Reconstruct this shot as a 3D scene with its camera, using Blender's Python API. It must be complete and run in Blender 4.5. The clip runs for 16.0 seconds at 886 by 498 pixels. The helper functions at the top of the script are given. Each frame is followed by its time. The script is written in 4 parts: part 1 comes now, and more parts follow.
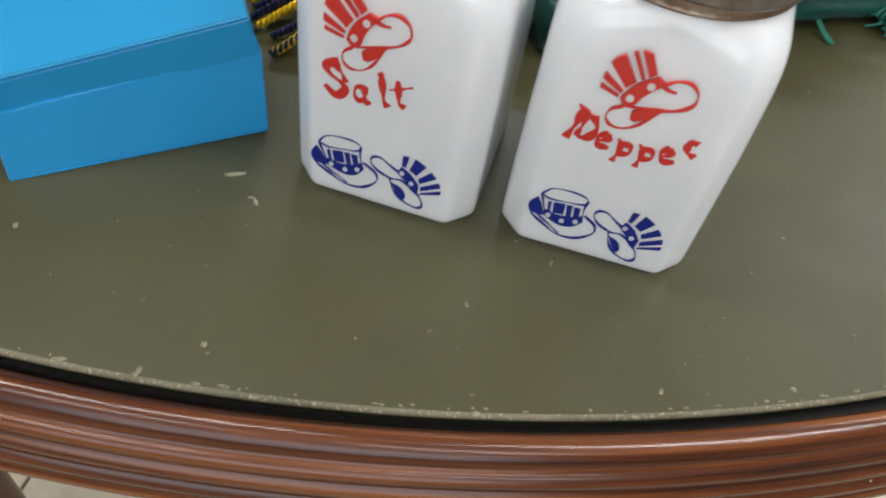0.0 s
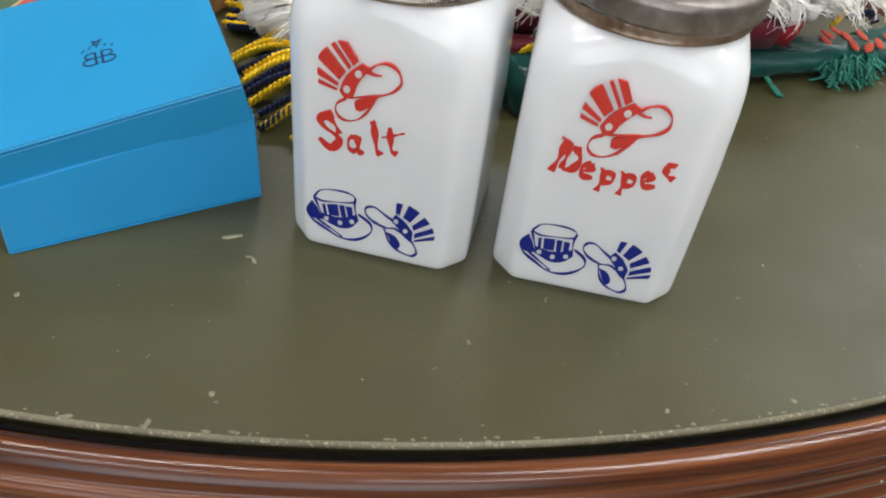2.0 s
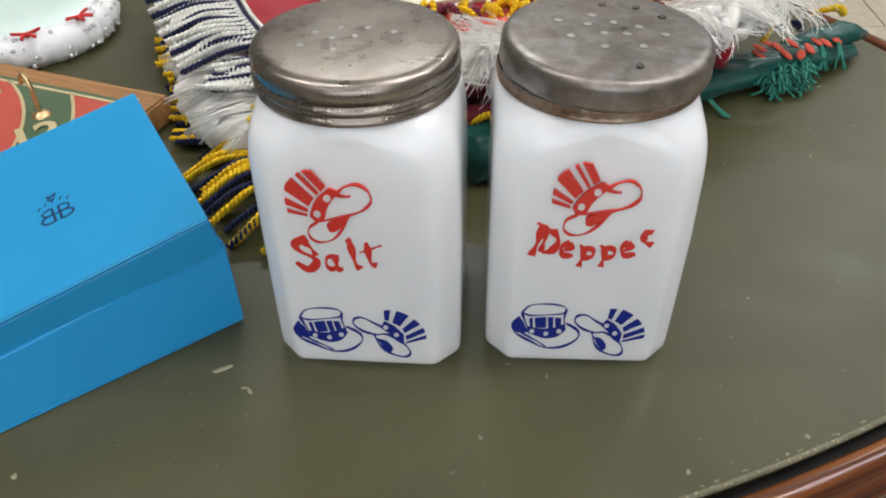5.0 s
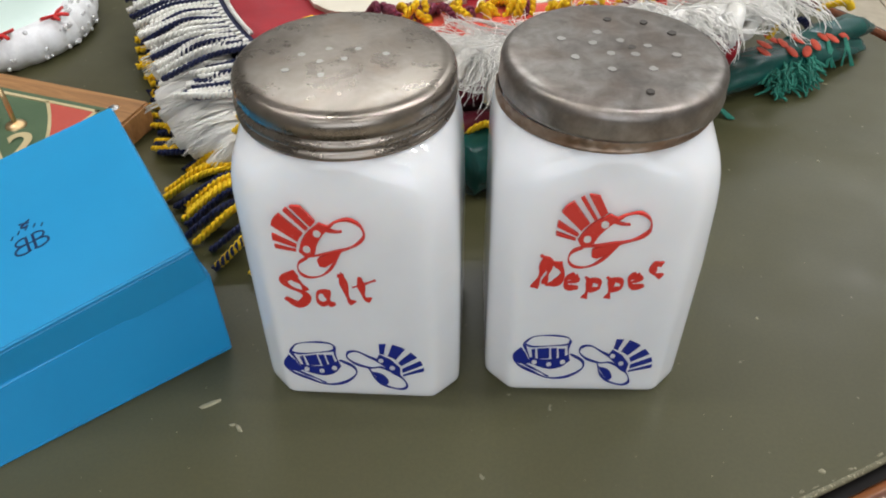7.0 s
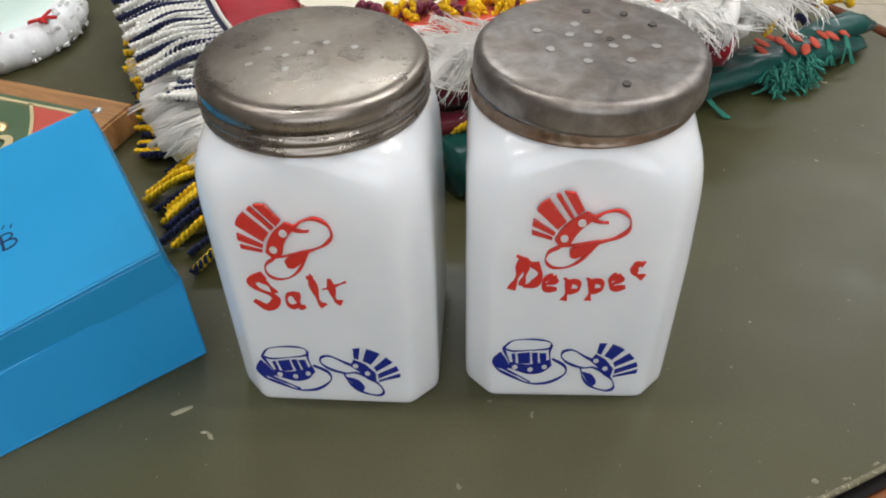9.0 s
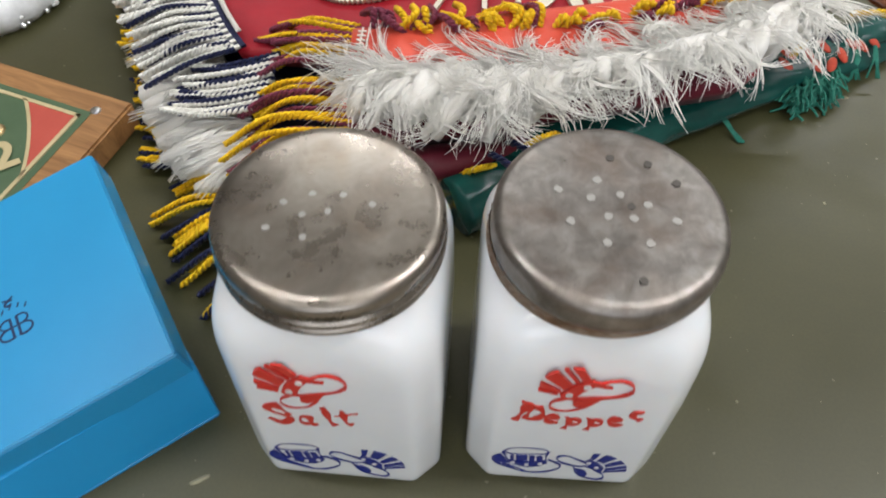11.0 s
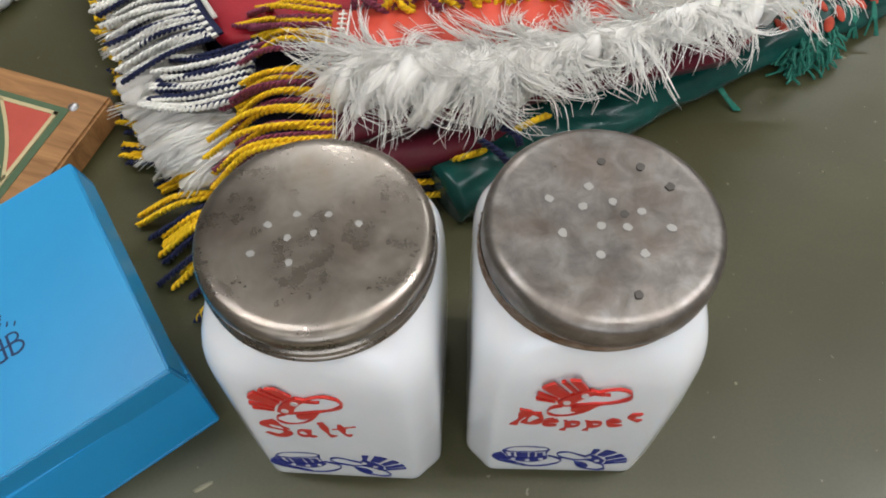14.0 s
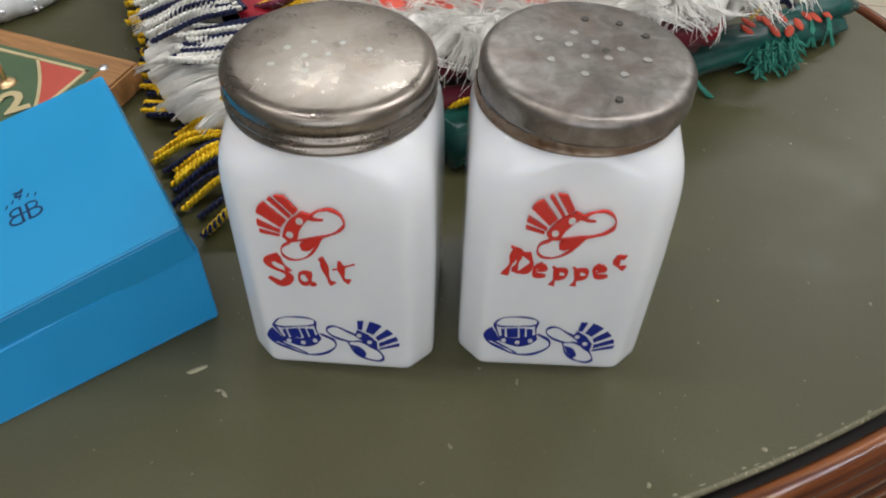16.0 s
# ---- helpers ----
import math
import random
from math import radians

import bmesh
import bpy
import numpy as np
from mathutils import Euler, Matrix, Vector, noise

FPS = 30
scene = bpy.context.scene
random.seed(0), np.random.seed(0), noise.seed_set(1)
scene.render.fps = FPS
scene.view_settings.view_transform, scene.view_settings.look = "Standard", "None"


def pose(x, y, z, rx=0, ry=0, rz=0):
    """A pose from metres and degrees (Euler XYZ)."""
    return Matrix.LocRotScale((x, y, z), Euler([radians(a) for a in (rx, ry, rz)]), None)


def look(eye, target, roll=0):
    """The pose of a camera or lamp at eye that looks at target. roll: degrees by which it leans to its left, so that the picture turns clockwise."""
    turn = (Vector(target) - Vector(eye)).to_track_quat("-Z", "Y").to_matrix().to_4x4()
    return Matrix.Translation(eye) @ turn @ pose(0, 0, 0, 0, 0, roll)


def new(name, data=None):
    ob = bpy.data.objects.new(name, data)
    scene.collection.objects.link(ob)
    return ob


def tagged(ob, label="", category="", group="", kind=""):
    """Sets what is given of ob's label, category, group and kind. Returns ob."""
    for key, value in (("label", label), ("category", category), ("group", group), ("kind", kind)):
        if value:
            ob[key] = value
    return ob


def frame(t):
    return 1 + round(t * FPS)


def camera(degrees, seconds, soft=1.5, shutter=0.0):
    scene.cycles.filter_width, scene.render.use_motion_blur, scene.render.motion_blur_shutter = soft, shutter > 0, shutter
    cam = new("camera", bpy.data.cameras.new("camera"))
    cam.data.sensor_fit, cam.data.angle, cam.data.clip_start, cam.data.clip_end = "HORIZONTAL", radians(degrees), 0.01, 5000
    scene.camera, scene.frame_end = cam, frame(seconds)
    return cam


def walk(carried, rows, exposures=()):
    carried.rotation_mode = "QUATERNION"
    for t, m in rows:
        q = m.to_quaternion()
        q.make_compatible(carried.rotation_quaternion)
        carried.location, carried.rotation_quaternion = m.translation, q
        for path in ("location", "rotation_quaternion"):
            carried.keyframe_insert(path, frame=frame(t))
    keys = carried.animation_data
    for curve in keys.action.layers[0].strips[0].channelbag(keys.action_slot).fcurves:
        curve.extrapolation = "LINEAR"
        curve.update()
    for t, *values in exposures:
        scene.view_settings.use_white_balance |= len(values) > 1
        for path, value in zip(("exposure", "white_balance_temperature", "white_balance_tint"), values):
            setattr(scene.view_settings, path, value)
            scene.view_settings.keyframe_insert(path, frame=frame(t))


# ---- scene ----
cam = camera(59.00, 16.0, soft=1.9, shutter=0.4)
PATH = [
    (0, (0.06565, -0.15180, 0.92674), (0.00863, 0.22400, 0.46249), 10.69),
    (0.5, (0.08073, -0.16108, 0.92834), (0.00388, 0.24479, 0.49319), 6.21),
    (1, (0.07304, -0.16826, 0.92470), (-0.00158, 0.26471, 0.51609), 7.17),
    (1.5, (0.06702, -0.17145, 0.92538), (0.00074, 0.27062, 0.52515), 7.33),
    (2, (0.06417, -0.17227, 0.91682), (0.00721, 0.26894, 0.51423), 7.64),
    (2.5, (0.06028, -0.17408, 0.91416), (0.01024, 0.27309, 0.51726), 7.57),
    (3, (0.05452, -0.16916, 0.91662), (0.01018, 0.27713, 0.51804), 7.61),
    (3.5, (0.06008, -0.15715, 0.93183), (0.00733, 0.29229, 0.53785), 4.38),
    (4, (0.05557, -0.16293, 0.93211), (0.00658, 0.29403, 0.54638), 1.98),
    (6.3, (0.05620, -0.14271, 0.92818), (0.02617, 0.30663, 0.53171), -1.91),
    (6.5, (0.05956, -0.14021, 0.92634), (0.02310, 0.30678, 0.52776), -2.56),
    (7, (0.05302, -0.14054, 0.93547), (0.02634, 0.30491, 0.53440), -0.54),
    (7.5, (0.05923, -0.13415, 0.93204), (0.02418, 0.30941, 0.52952), -1.60),
    (8, (0.05750, -0.13527, 0.92899), (0.02454, 0.31030, 0.52851), -1.43),
    (10.3, (0.06914, -0.13604, 0.93120), (0.02963, 0.31390, 0.53623), -1.49),
    (10.5, (0.06524, -0.12787, 0.95192), (0.03180, 0.31078, 0.54391), -1.35),
    (11, (0.05289, -0.08083, 0.98446), (0.03137, 0.26999, 0.49819), 1.83),
    (11.5, (0.05624, -0.05153, 0.99821), (0.03420, 0.27142, 0.49302), 1.34),
    (12, (0.05559, -0.06201, 0.99137), (0.03561, 0.26557, 0.48908), 0.75),
    (12.5, (0.05366, -0.07884, 0.98628), (0.03351, 0.25584, 0.48871), 0.07),
    (13, (0.05473, -0.07846, 0.97782), (0.03363, 0.25293, 0.47809), -0.77),
    (13.5, (0.05522, -0.06708, 0.98397), (0.03417, 0.25378, 0.47740), -0.88),
    (14, (0.05363, -0.06422, 0.99071), (0.03602, 0.24932, 0.47945), -0.36),
    (14.5, (0.05048, -0.08110, 0.98197), (0.03501, 0.24798, 0.48050), 0.71),
    (15, (0.05316, -0.09509, 0.97651), (0.03646, 0.25519, 0.48966), 0.61),
    (15.5, (0.05366, -0.12025, 0.95647), (0.03473, 0.27958, 0.50951), 1.67),
    (16, (0.05644, -0.13891, 0.95293), (0.04005, 0.27283, 0.51682), 2.00),
]
walk(cam, [(t, look(eye, target, roll)) for t, eye, target, roll in PATH], [(0.0, -0.27), (1.2, -0.20), (3.0, -0.20), (4.2, -0.30), (6.3, -0.39), (10.3, -0.42), (11.5, -0.41), (12.5, -0.52), (13.5, -0.51), (15.5, -0.56), (16.0, -0.57)])

# ---- light ----
T = 0.75  # table top
scene.view_settings.exposure = -0.28
world = bpy.data.worlds.new("world")
scene.world = world
world.use_nodes = True
wn = world.node_tree
sky = wn.nodes.new("ShaderNodeTexSky")
sky.sky_type, sky.sun_disc, sky.sun_elevation, sky.sun_rotation = "NISHITA", False, radians(40), radians(30)
wn.links.new(sky.outputs[0], wn.nodes["Background"].inputs[0])
wn.nodes["Background"].inputs[1].default_value = 0.12


def area_lamp(name, m, sx, sy, power, colour):
    data = bpy.data.lights.new(name, "AREA")
    data.shape, data.size, data.size_y, data.energy, data.color = "RECTANGLE", sx, sy, power, colour
    ob = new(name, data)
    ob.matrix_world = m
    return ob


WINDOW_POWER = 35
area_lamp("window_light", look((0.3, -2.44, 1.75), (0.05, 0.1, 0.8)), 2.5, 1.35, WINDOW_POWER, (0.96, 0.975, 1.0))
TUBES = [(-0.8, -1.3, 13), (0.9, -1.3, 13), (-0.8, 0.1, 19), (0.9, 0.1, 19), (1.55, 0.45, 20), (1.6, 2.2, 24), (-0.3, 2.2, 24)]
for lx, ly, power in TUBES:
    area_lamp("tube_light", look((lx, ly, 2.66), (lx, ly + 0.0001, 0)), 1.15, 0.06, power, (0.98, 0.985, 1.0))


# ---- materials ----
def mat(name, base=(0.5, 0.5, 0.5), rough=0.5, metal=0.0, spec=0.5):
    m = bpy.data.materials.new(name)
    m.use_nodes = True
    b = m.node_tree.nodes["Principled BSDF"]
    b.inputs["Base Color"].default_value = (*base, 1)
    b.inputs["Roughness"].default_value = rough
    b.inputs["Metallic"].default_value = metal
    b.inputs["Specular IOR Level"].default_value = spec
    return m


def node(m, kind, **sets):
    n = m.node_tree.nodes.new(kind)
    for k, v in sets.items():
        n.inputs[k.replace("_", " ")].default_value = v
    return n


def wire(m, a, b):
    m.node_tree.links.new(a, b)


def bsdf(m):
    return m.node_tree.nodes["Principled BSDF"]


def coords(m, which="Object", scale=(1, 1, 1), turn=0.0):
    tc = m.node_tree.nodes.new("ShaderNodeTexCoord")
    mp = m.node_tree.nodes.new("ShaderNodeMapping")
    mp.inputs["Scale"].default_value = scale
    mp.inputs["Rotation"].default_value = (0, 0, turn)
    wire(m, tc.outputs[which], mp.inputs[0])
    return mp.outputs[0]


def ramp(m, fac, stops):
    r = m.node_tree.nodes.new("ShaderNodeValToRGB")
    els = r.color_ramp.elements
    while len(els) < len(stops):
        els.new(0.5)
    for e, (p, c) in zip(els, stops):
        e.position = p
        e.color = (*c, 1) if len(c) == 3 else c
    wire(m, fac, r.inputs[0])
    return r.outputs[0]


def noisy(m, vec, scale, detail=4, rough=0.55, distort=0.0):
    n = node(m, "ShaderNodeTexNoise", Scale=scale, Detail=detail, Roughness=rough, Distortion=distort)
    wire(m, vec, n.inputs["Vector"])
    return n.outputs["Fac"]


def mix(m, fac, a, b, blend="MIX"):
    n = m.node_tree.nodes.new("ShaderNodeMix")
    n.data_type, n.blend_type = "RGBA", blend
    for slot, v in ((0, fac), (6, a), (7, b)):
        if isinstance(v, (int, float)):
            n.inputs[slot].default_value = v
        elif isinstance(v, tuple):
            n.inputs[slot].default_value = (*v, 1)
        else:
            wire(m, v, n.inputs[slot])
    return n.outputs[2]


def bump(m, height, strength=0.2, distance=0.001):
    n = node(m, "ShaderNodeBump", Strength=strength, Distance=distance)
    wire(m, height, n.inputs["Height"])
    wire(m, n.outputs[0], bsdf(m).inputs["Normal"])


def colour(m, out):
    wire(m, out, bsdf(m).inputs["Base Color"])


def roughness(m, out):
    wire(m, out, bsdf(m).inputs["Roughness"])


def g(v):
    return (v, v, v)


def milk_glass_material():
    m = mat("milk_glass", (0.83, 0.85, 0.86), 0.04)
    b = bsdf(m)
    b.inputs["Subsurface Weight"].default_value = 0.5
    b.inputs["Subsurface Radius"].default_value = (0.006, 0.007, 0.008)
    b.inputs["Subsurface Scale"].default_value = 0.8
    v = coords(m)
    colour(m, ramp(m, noisy(m, v, 60, 3), [(0.3, (0.75, 0.765, 0.78)), (0.7, (0.79, 0.80, 0.81))]))
    bump(m, noisy(m, v, 90, 2), 0.04, 0.0006)
    return m


def lid_material(name, low, high, rust, rust_at, rough, mottle=60):
    m = mat(name, high, rough, 1.0)
    v = coords(m)
    base = ramp(m, noisy(m, v, mottle, 4, 0.6, 0.4), [(0.30, low), (0.5, tuple((a + b) / 2 for a, b in zip(low, high))), (0.68, high)])
    patch = ramp(m, noisy(m, coords(m, scale=(1, 1, 1.6)), 60, 4, 0.6, 0.2), [(rust_at - 0.12, g(0)), (rust_at + 0.26, g(0.65))])
    stained = mix(m, patch, base, rust)
    speck = ramp(m, noisy(m, v, 420, 3, 0.6), [(0.70, g(0)), (0.78, g(1))])
    stained = mix(m, speck, stained, tuple(c * 0.5 for c in low))
    colour(m, stained)
    roughness(m, ramp(m, noisy(m, v, 120, 5, 0.7), [(0.3, g(rough - 0.06)), (0.7, g(rough + 0.12))]))
    met = node(m, "ShaderNodeMath")
    met.operation = "MULTIPLY_ADD"
    wire(m, patch, met.inputs[0])
    met.inputs[1].default_value, met.inputs[2].default_value = -0.35, 0.95
    wire(m, met.outputs[0], bsdf(m).inputs["Metallic"])
    bump(m, noisy(m, v, 350, 4), 0.12, 0.0003)
    return m


def ink_material(name, a, b):
    m = mat(name, a, 0.3)
    v = coords(m)
    colour(m, ramp(m, noisy(m, v, 700, 4, 0.7), [(0.3, a), (0.60, a), (0.80, b)]))
    return m


def leather_material():
    m = mat("olive_leather", (0.09, 0.085, 0.045), 0.38)
    v = coords(m)
    base = ramp(m, noisy(m, v, 7, 5, 0.6, 0.5), [(0.3, (0.046, 0.044, 0.017)), (0.7, (0.068, 0.064, 0.026))])
    fine = ramp(m, noisy(m, v, 900, 3, 0.6), [(0.35, g(0.93)), (0.65, g(1.05))])
    worn = mix(m, 1.0, base, fine, "MULTIPLY")
    dust = ramp(m, noisy(m, v, 260, 2, 0.5), [(0.735, g(0)), (0.76, g(1))])
    worn = mix(m, dust, worn, (0.16, 0.15, 0.10))
    colour(m, worn)
    roughness(m, ramp(m, noisy(m, v, 40, 5, 0.6), [(0.3, g(0.34)), (0.7, g(0.46))]))
    bump(m, noisy(m, v, 1100, 3), 0.035, 0.0003)
    return m


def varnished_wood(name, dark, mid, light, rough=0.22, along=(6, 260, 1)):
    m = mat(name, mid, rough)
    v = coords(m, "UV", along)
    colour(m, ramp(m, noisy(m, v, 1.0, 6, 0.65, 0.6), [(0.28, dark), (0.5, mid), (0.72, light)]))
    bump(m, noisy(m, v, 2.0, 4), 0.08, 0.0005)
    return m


def plain_wood(name, dark, light, scale=(20, 220, 60), turn=0.0, rough=0.55):
    m = mat(name, light, rough)
    v = coords(m, "Object", scale, turn)
    colour(m, ramp(m, noisy(m, v, 1.0, 6, 0.65, 0.8), [(0.3, dark), (0.7, light)]))
    bump(m, noisy(m, v, 2.0, 4), 0.2, 0.0006)
    return m


def paint_material(name, a, b, scale=160, rough=0.5, wear=(0.35, 0.30, 0.18), at=0.70):
    m = mat(name, a, rough)
    v = coords(m)
    base = ramp(m, noisy(m, v, 35, 5, 0.6), [(0.3, a), (0.7, b)])
    fine = ramp(m, noisy(m, v, scale * 4, 4, 0.7), [(at, g(0)), (at + 0.08, g(1))])
    colour(m, mix(m, fine, base, wear))
    bump(m, noisy(m, v, 600, 3), 0.15, 0.0004)
    return m


def paper_material(name, a, b):
    m = mat(name, a, 0.38, 0.0, 0.8)
    v = coords(m)
    colour(m, ramp(m, noisy(m, v, 25, 4, 0.6), [(0.3, a), (0.7, b)]))
    bump(m, noisy(m, v, 1500, 3), 0.08, 0.0003)
    return m


def satin_material(name, a, b, rough=0.34, weave=900, shine=0.26, crease=0.0):
    m = mat(name, a, rough)
    bsdf(m).inputs["Sheen Weight"].default_value = 0.04
    bsdf(m).inputs["Specular IOR Level"].default_value = shine
    v = coords(m)
    colour(m, ramp(m, noisy(m, v, 45, 5, 0.6), [(0.3, a), (0.7, b)]))
    if crease:
        bump(m, noisy(m, coords(m, scale=(1, 2.2, 1)), 42, 3, 0.5, 0.8), crease, 0.004)
    else:
        bump(m, noisy(m, coords(m, scale=(1, 3, 1)), weave, 2), 0.25, 0.0004)
    return m


def thread_material(name, a, b, rough=0.6, tone=500):
    m = mat(name, a, rough)
    bsdf(m).inputs["Sheen Weight"].default_value = 0.05
    bsdf(m).inputs["Specular IOR Level"].default_value = 0.25
    v = coords(m)
    colour(m, ramp(m, noisy(m, v, tone, 4, 0.6), [(0.3, a), (0.7, b)]))
    bump(m, noisy(m, v, 3500, 2), 0.3, 0.0003)
    return m


M_GLASS = milk_glass_material()
M_RED_INK = ink_material("red_ink", (0.60, 0.032, 0.022), (0.70, 0.16, 0.12))
M_BLUE_INK = ink_material("blue_ink", (0.004, 0.016, 0.21), (0.03, 0.05, 0.30))
M_LID_SALT = lid_material("tinned_lid", (0.17, 0.145, 0.122), (0.34, 0.305, 0.265), (0.26, 0.185, 0.12), 0.64, 0.27)
M_LID_PEPPER = lid_material("dull_lid", (0.17, 0.152, 0.138), (0.33, 0.31, 0.288), (0.16, 0.095, 0.055), 0.57, 0.36, 170)
M_RUST = lid_material("rusted_rim", (0.16, 0.10, 0.06), (0.42, 0.36, 0.30), (0.22, 0.095, 0.035), 0.46, 0.42)
M_HOLE = mat("pierced_hole", (0.10, 0.09, 0.08), 0.6, 0.5)
M_BRIGHT = mat("bright_burr", (0.44, 0.425, 0.40), 0.42, 0.8)
M_LEATHER = leather_material()
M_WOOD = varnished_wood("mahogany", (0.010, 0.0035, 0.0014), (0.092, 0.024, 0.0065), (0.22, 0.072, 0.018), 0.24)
M_GAP = mat("dark_gap", (0.012, 0.011, 0.010), 0.8)
M_SCUFF = paint_material("scuffed_edge", (0.17, 0.155, 0.098), (0.25, 0.225, 0.15), 200, 0.7)
M_EDGE = paint_material("rubbed_edge", (0.10, 0.092, 0.05), (0.17, 0.155, 0.095), 220, 0.6, (0.34, 0.30, 0.20), 0.56)
M_BOX = paper_material("cyan_card", (0.004, 0.255, 0.52), (0.008, 0.275, 0.55))
M_BOX_INSIDE = paper_material("cyan_card_base", (0.003, 0.248, 0.53), (0.006, 0.268, 0.56))
M_LOGO = mat("navy_print", (0.008, 0.02, 0.08), 0.4)
M_BOARD = plain_wood("pine_board", (0.19, 0.085, 0.028), (0.42, 0.215, 0.080), (25, 240, 90), radians(15))
M_GREEN = paint_material("board_green", (0.060, 0.105, 0.052), (0.080, 0.130, 0.068))
M_BOARD_RED = paint_material("board_red", (0.42, 0.065, 0.045), (0.50, 0.088, 0.060))
M_TAN = paint_material("board_tan", (0.46, 0.38, 0.20), (0.55, 0.46, 0.27))
M_BRASS = mat("brass", (0.72, 0.52, 0.28), 0.3, 1.0)
M_STEEL = mat("steel_pin", (0.62, 0.62, 0.62), 0.3, 1.0)
M_BURGUNDY = satin_material("burgundy_satin", (0.25, 0.006, 0.015), (0.37, 0.012, 0.022), 0.45)
M_DARK_BURGUNDY = satin_material("dark_burgundy_satin", (0.09, 0.008, 0.018), (0.14, 0.014, 0.026))
M_CORAL = satin_material("coral_satin", (0.62, 0.075, 0.045), (0.70, 0.11, 0.07))
M_TEAL = satin_material("green_satin", (0.002, 0.040, 0.034), (0.004, 0.072, 0.060), 0.27, 900, 0.36, 0.22)
M_NAVY_CLOTH = satin_material("navy_cloth", (0.006, 0.008, 0.025), (0.012, 0.014, 0.040), 0.5)
M_CREAM = paint_material("cream_print", (0.66, 0.60, 0.48), (0.74, 0.69, 0.58), 160, 0.6, (0.5, 0.4, 0.33))
M_YELLOW = thread_material("yellow_thread", (0.72, 0.42, 0.006), (0.86, 0.58, 0.015))
M_NAVY = thread_material("navy_thread", (0.005, 0.008, 0.034), (0.012, 0.017, 0.066))
M_WHITE = thread_material("white_thread", (0.66, 0.64, 0.58), (0.80, 0.78, 0.72))
M_PLUM = thread_material("plum_thread", (0.14, 0.022, 0.050), (0.24, 0.05, 0.085))
M_SILK = thread_material("white_silk", (0.97, 0.93, 0.85), (0.99, 0.97, 0.92), 0.36, 110)
bsdf(M_SILK).inputs["Sheen Weight"].default_value = 0.8
bsdf(M_SILK).inputs["Sheen Roughness"].default_value = 0.6
bsdf(M_SILK).inputs["Specular IOR Level"].default_value = 0.5
# silk lets light through its strands
silk_through = node(M_SILK, "ShaderNodeBsdfTranslucent")
silk_through.inputs["Color"].default_value = (0.95, 0.94, 0.91, 1)
silk_mix = node(M_SILK, "ShaderNodeMixShader")
silk_mix.inputs[0].default_value = 0.14
wire(M_SILK, bsdf(M_SILK).outputs[0], silk_mix.inputs[1])
wire(M_SILK, silk_through.outputs[0], silk_mix.inputs[2])
wire(M_SILK, silk_mix.outputs[0], next(n for n in M_SILK.node_tree.nodes if n.type == "OUTPUT_MATERIAL").inputs[0])
M_TEAL_THREAD = thread_material("green_thread", (0.010, 0.12, 0.085), (0.03, 0.21, 0.15))
M_RED_THREAD = thread_material("red_thread", (0.40, 0.040, 0.020), (0.50, 0.075, 0.035))
M_FOIL = mat("silver_foil", (0.85, 0.85, 0.85), 0.25, 0.45)
M_FELT = thread_material("white_felt", (0.72, 0.73, 0.73), (0.82, 0.83, 0.83), 0.5)
M_RIBBON = satin_material("red_ribbon", (0.48, 0.012, 0.012), (0.58, 0.03, 0.025))


# ---- builders ----
def mesh_from(name, verts, faces, material, smooth=True):
    me = bpy.data.meshes.new(name)
    me.from_pydata([tuple(v) for v in verts], [], faces)
    me.materials.append(material)
    if smooth:
        me.polygons.foreach_set("use_smooth", [True] * len(me.polygons))
    me.update()
    return me


def part(name, bm, material, parent, label="", smooth=True):
    """Links a bmesh, or a pair of verts and faces, as one mesh object under a thing or a part."""
    if isinstance(bm, tuple):
        me = mesh_from(name, bm[0], bm[1], material, smooth)
    else:
        me = bpy.data.meshes.new(name)
        bmesh.ops.recalc_face_normals(bm, faces=bm.faces)
        for f in bm.faces:
            f.smooth = smooth
        bm.to_mesh(me)
        bm.free()
        me.materials.append(material)
    ob = new(name, me)
    ob.parent = parent
    if label:
        tagged(ob, label)
    return ob


def thing(name, x, y, z, label, category, turn=0.0, group="", kind=""):
    ob = new(name)
    ob.empty_display_size = 0.02
    ob.matrix_world = pose(x, y, z, 0, 0, turn)
    return tagged(ob, label, category, group, kind)


def auto_sharp(ob, degrees=35):
    me = ob.data
    me.set_sharp_from_angle(angle=radians(degrees))
    return ob


def rings(loops, cap_bottom=False, cap_top=False):
    """Skin between closed loops of equal length."""
    n = len(loops[0])
    verts = [v for lp in loops for v in lp]
    faces = []
    for i in range(len(loops) - 1):
        for j in range(n):
            k = (j + 1) % n
            faces.append((i * n + j, i * n + k, (i + 1) * n + k, (i + 1) * n + j))
    if cap_bottom:
        faces.append(tuple(reversed(range(n))))
    if cap_top:
        faces.append(tuple(range((len(loops) - 1) * n, len(loops) * n)))
    return verts, faces


def lathe(profile, n=96, cap_bottom=False, cap_top=False):
    return rings([[(r * math.cos(2 * math.pi * j / n), r * math.sin(2 * math.pi * j / n), z) for j in range(n)] for r, z in profile], cap_bottom, cap_top)


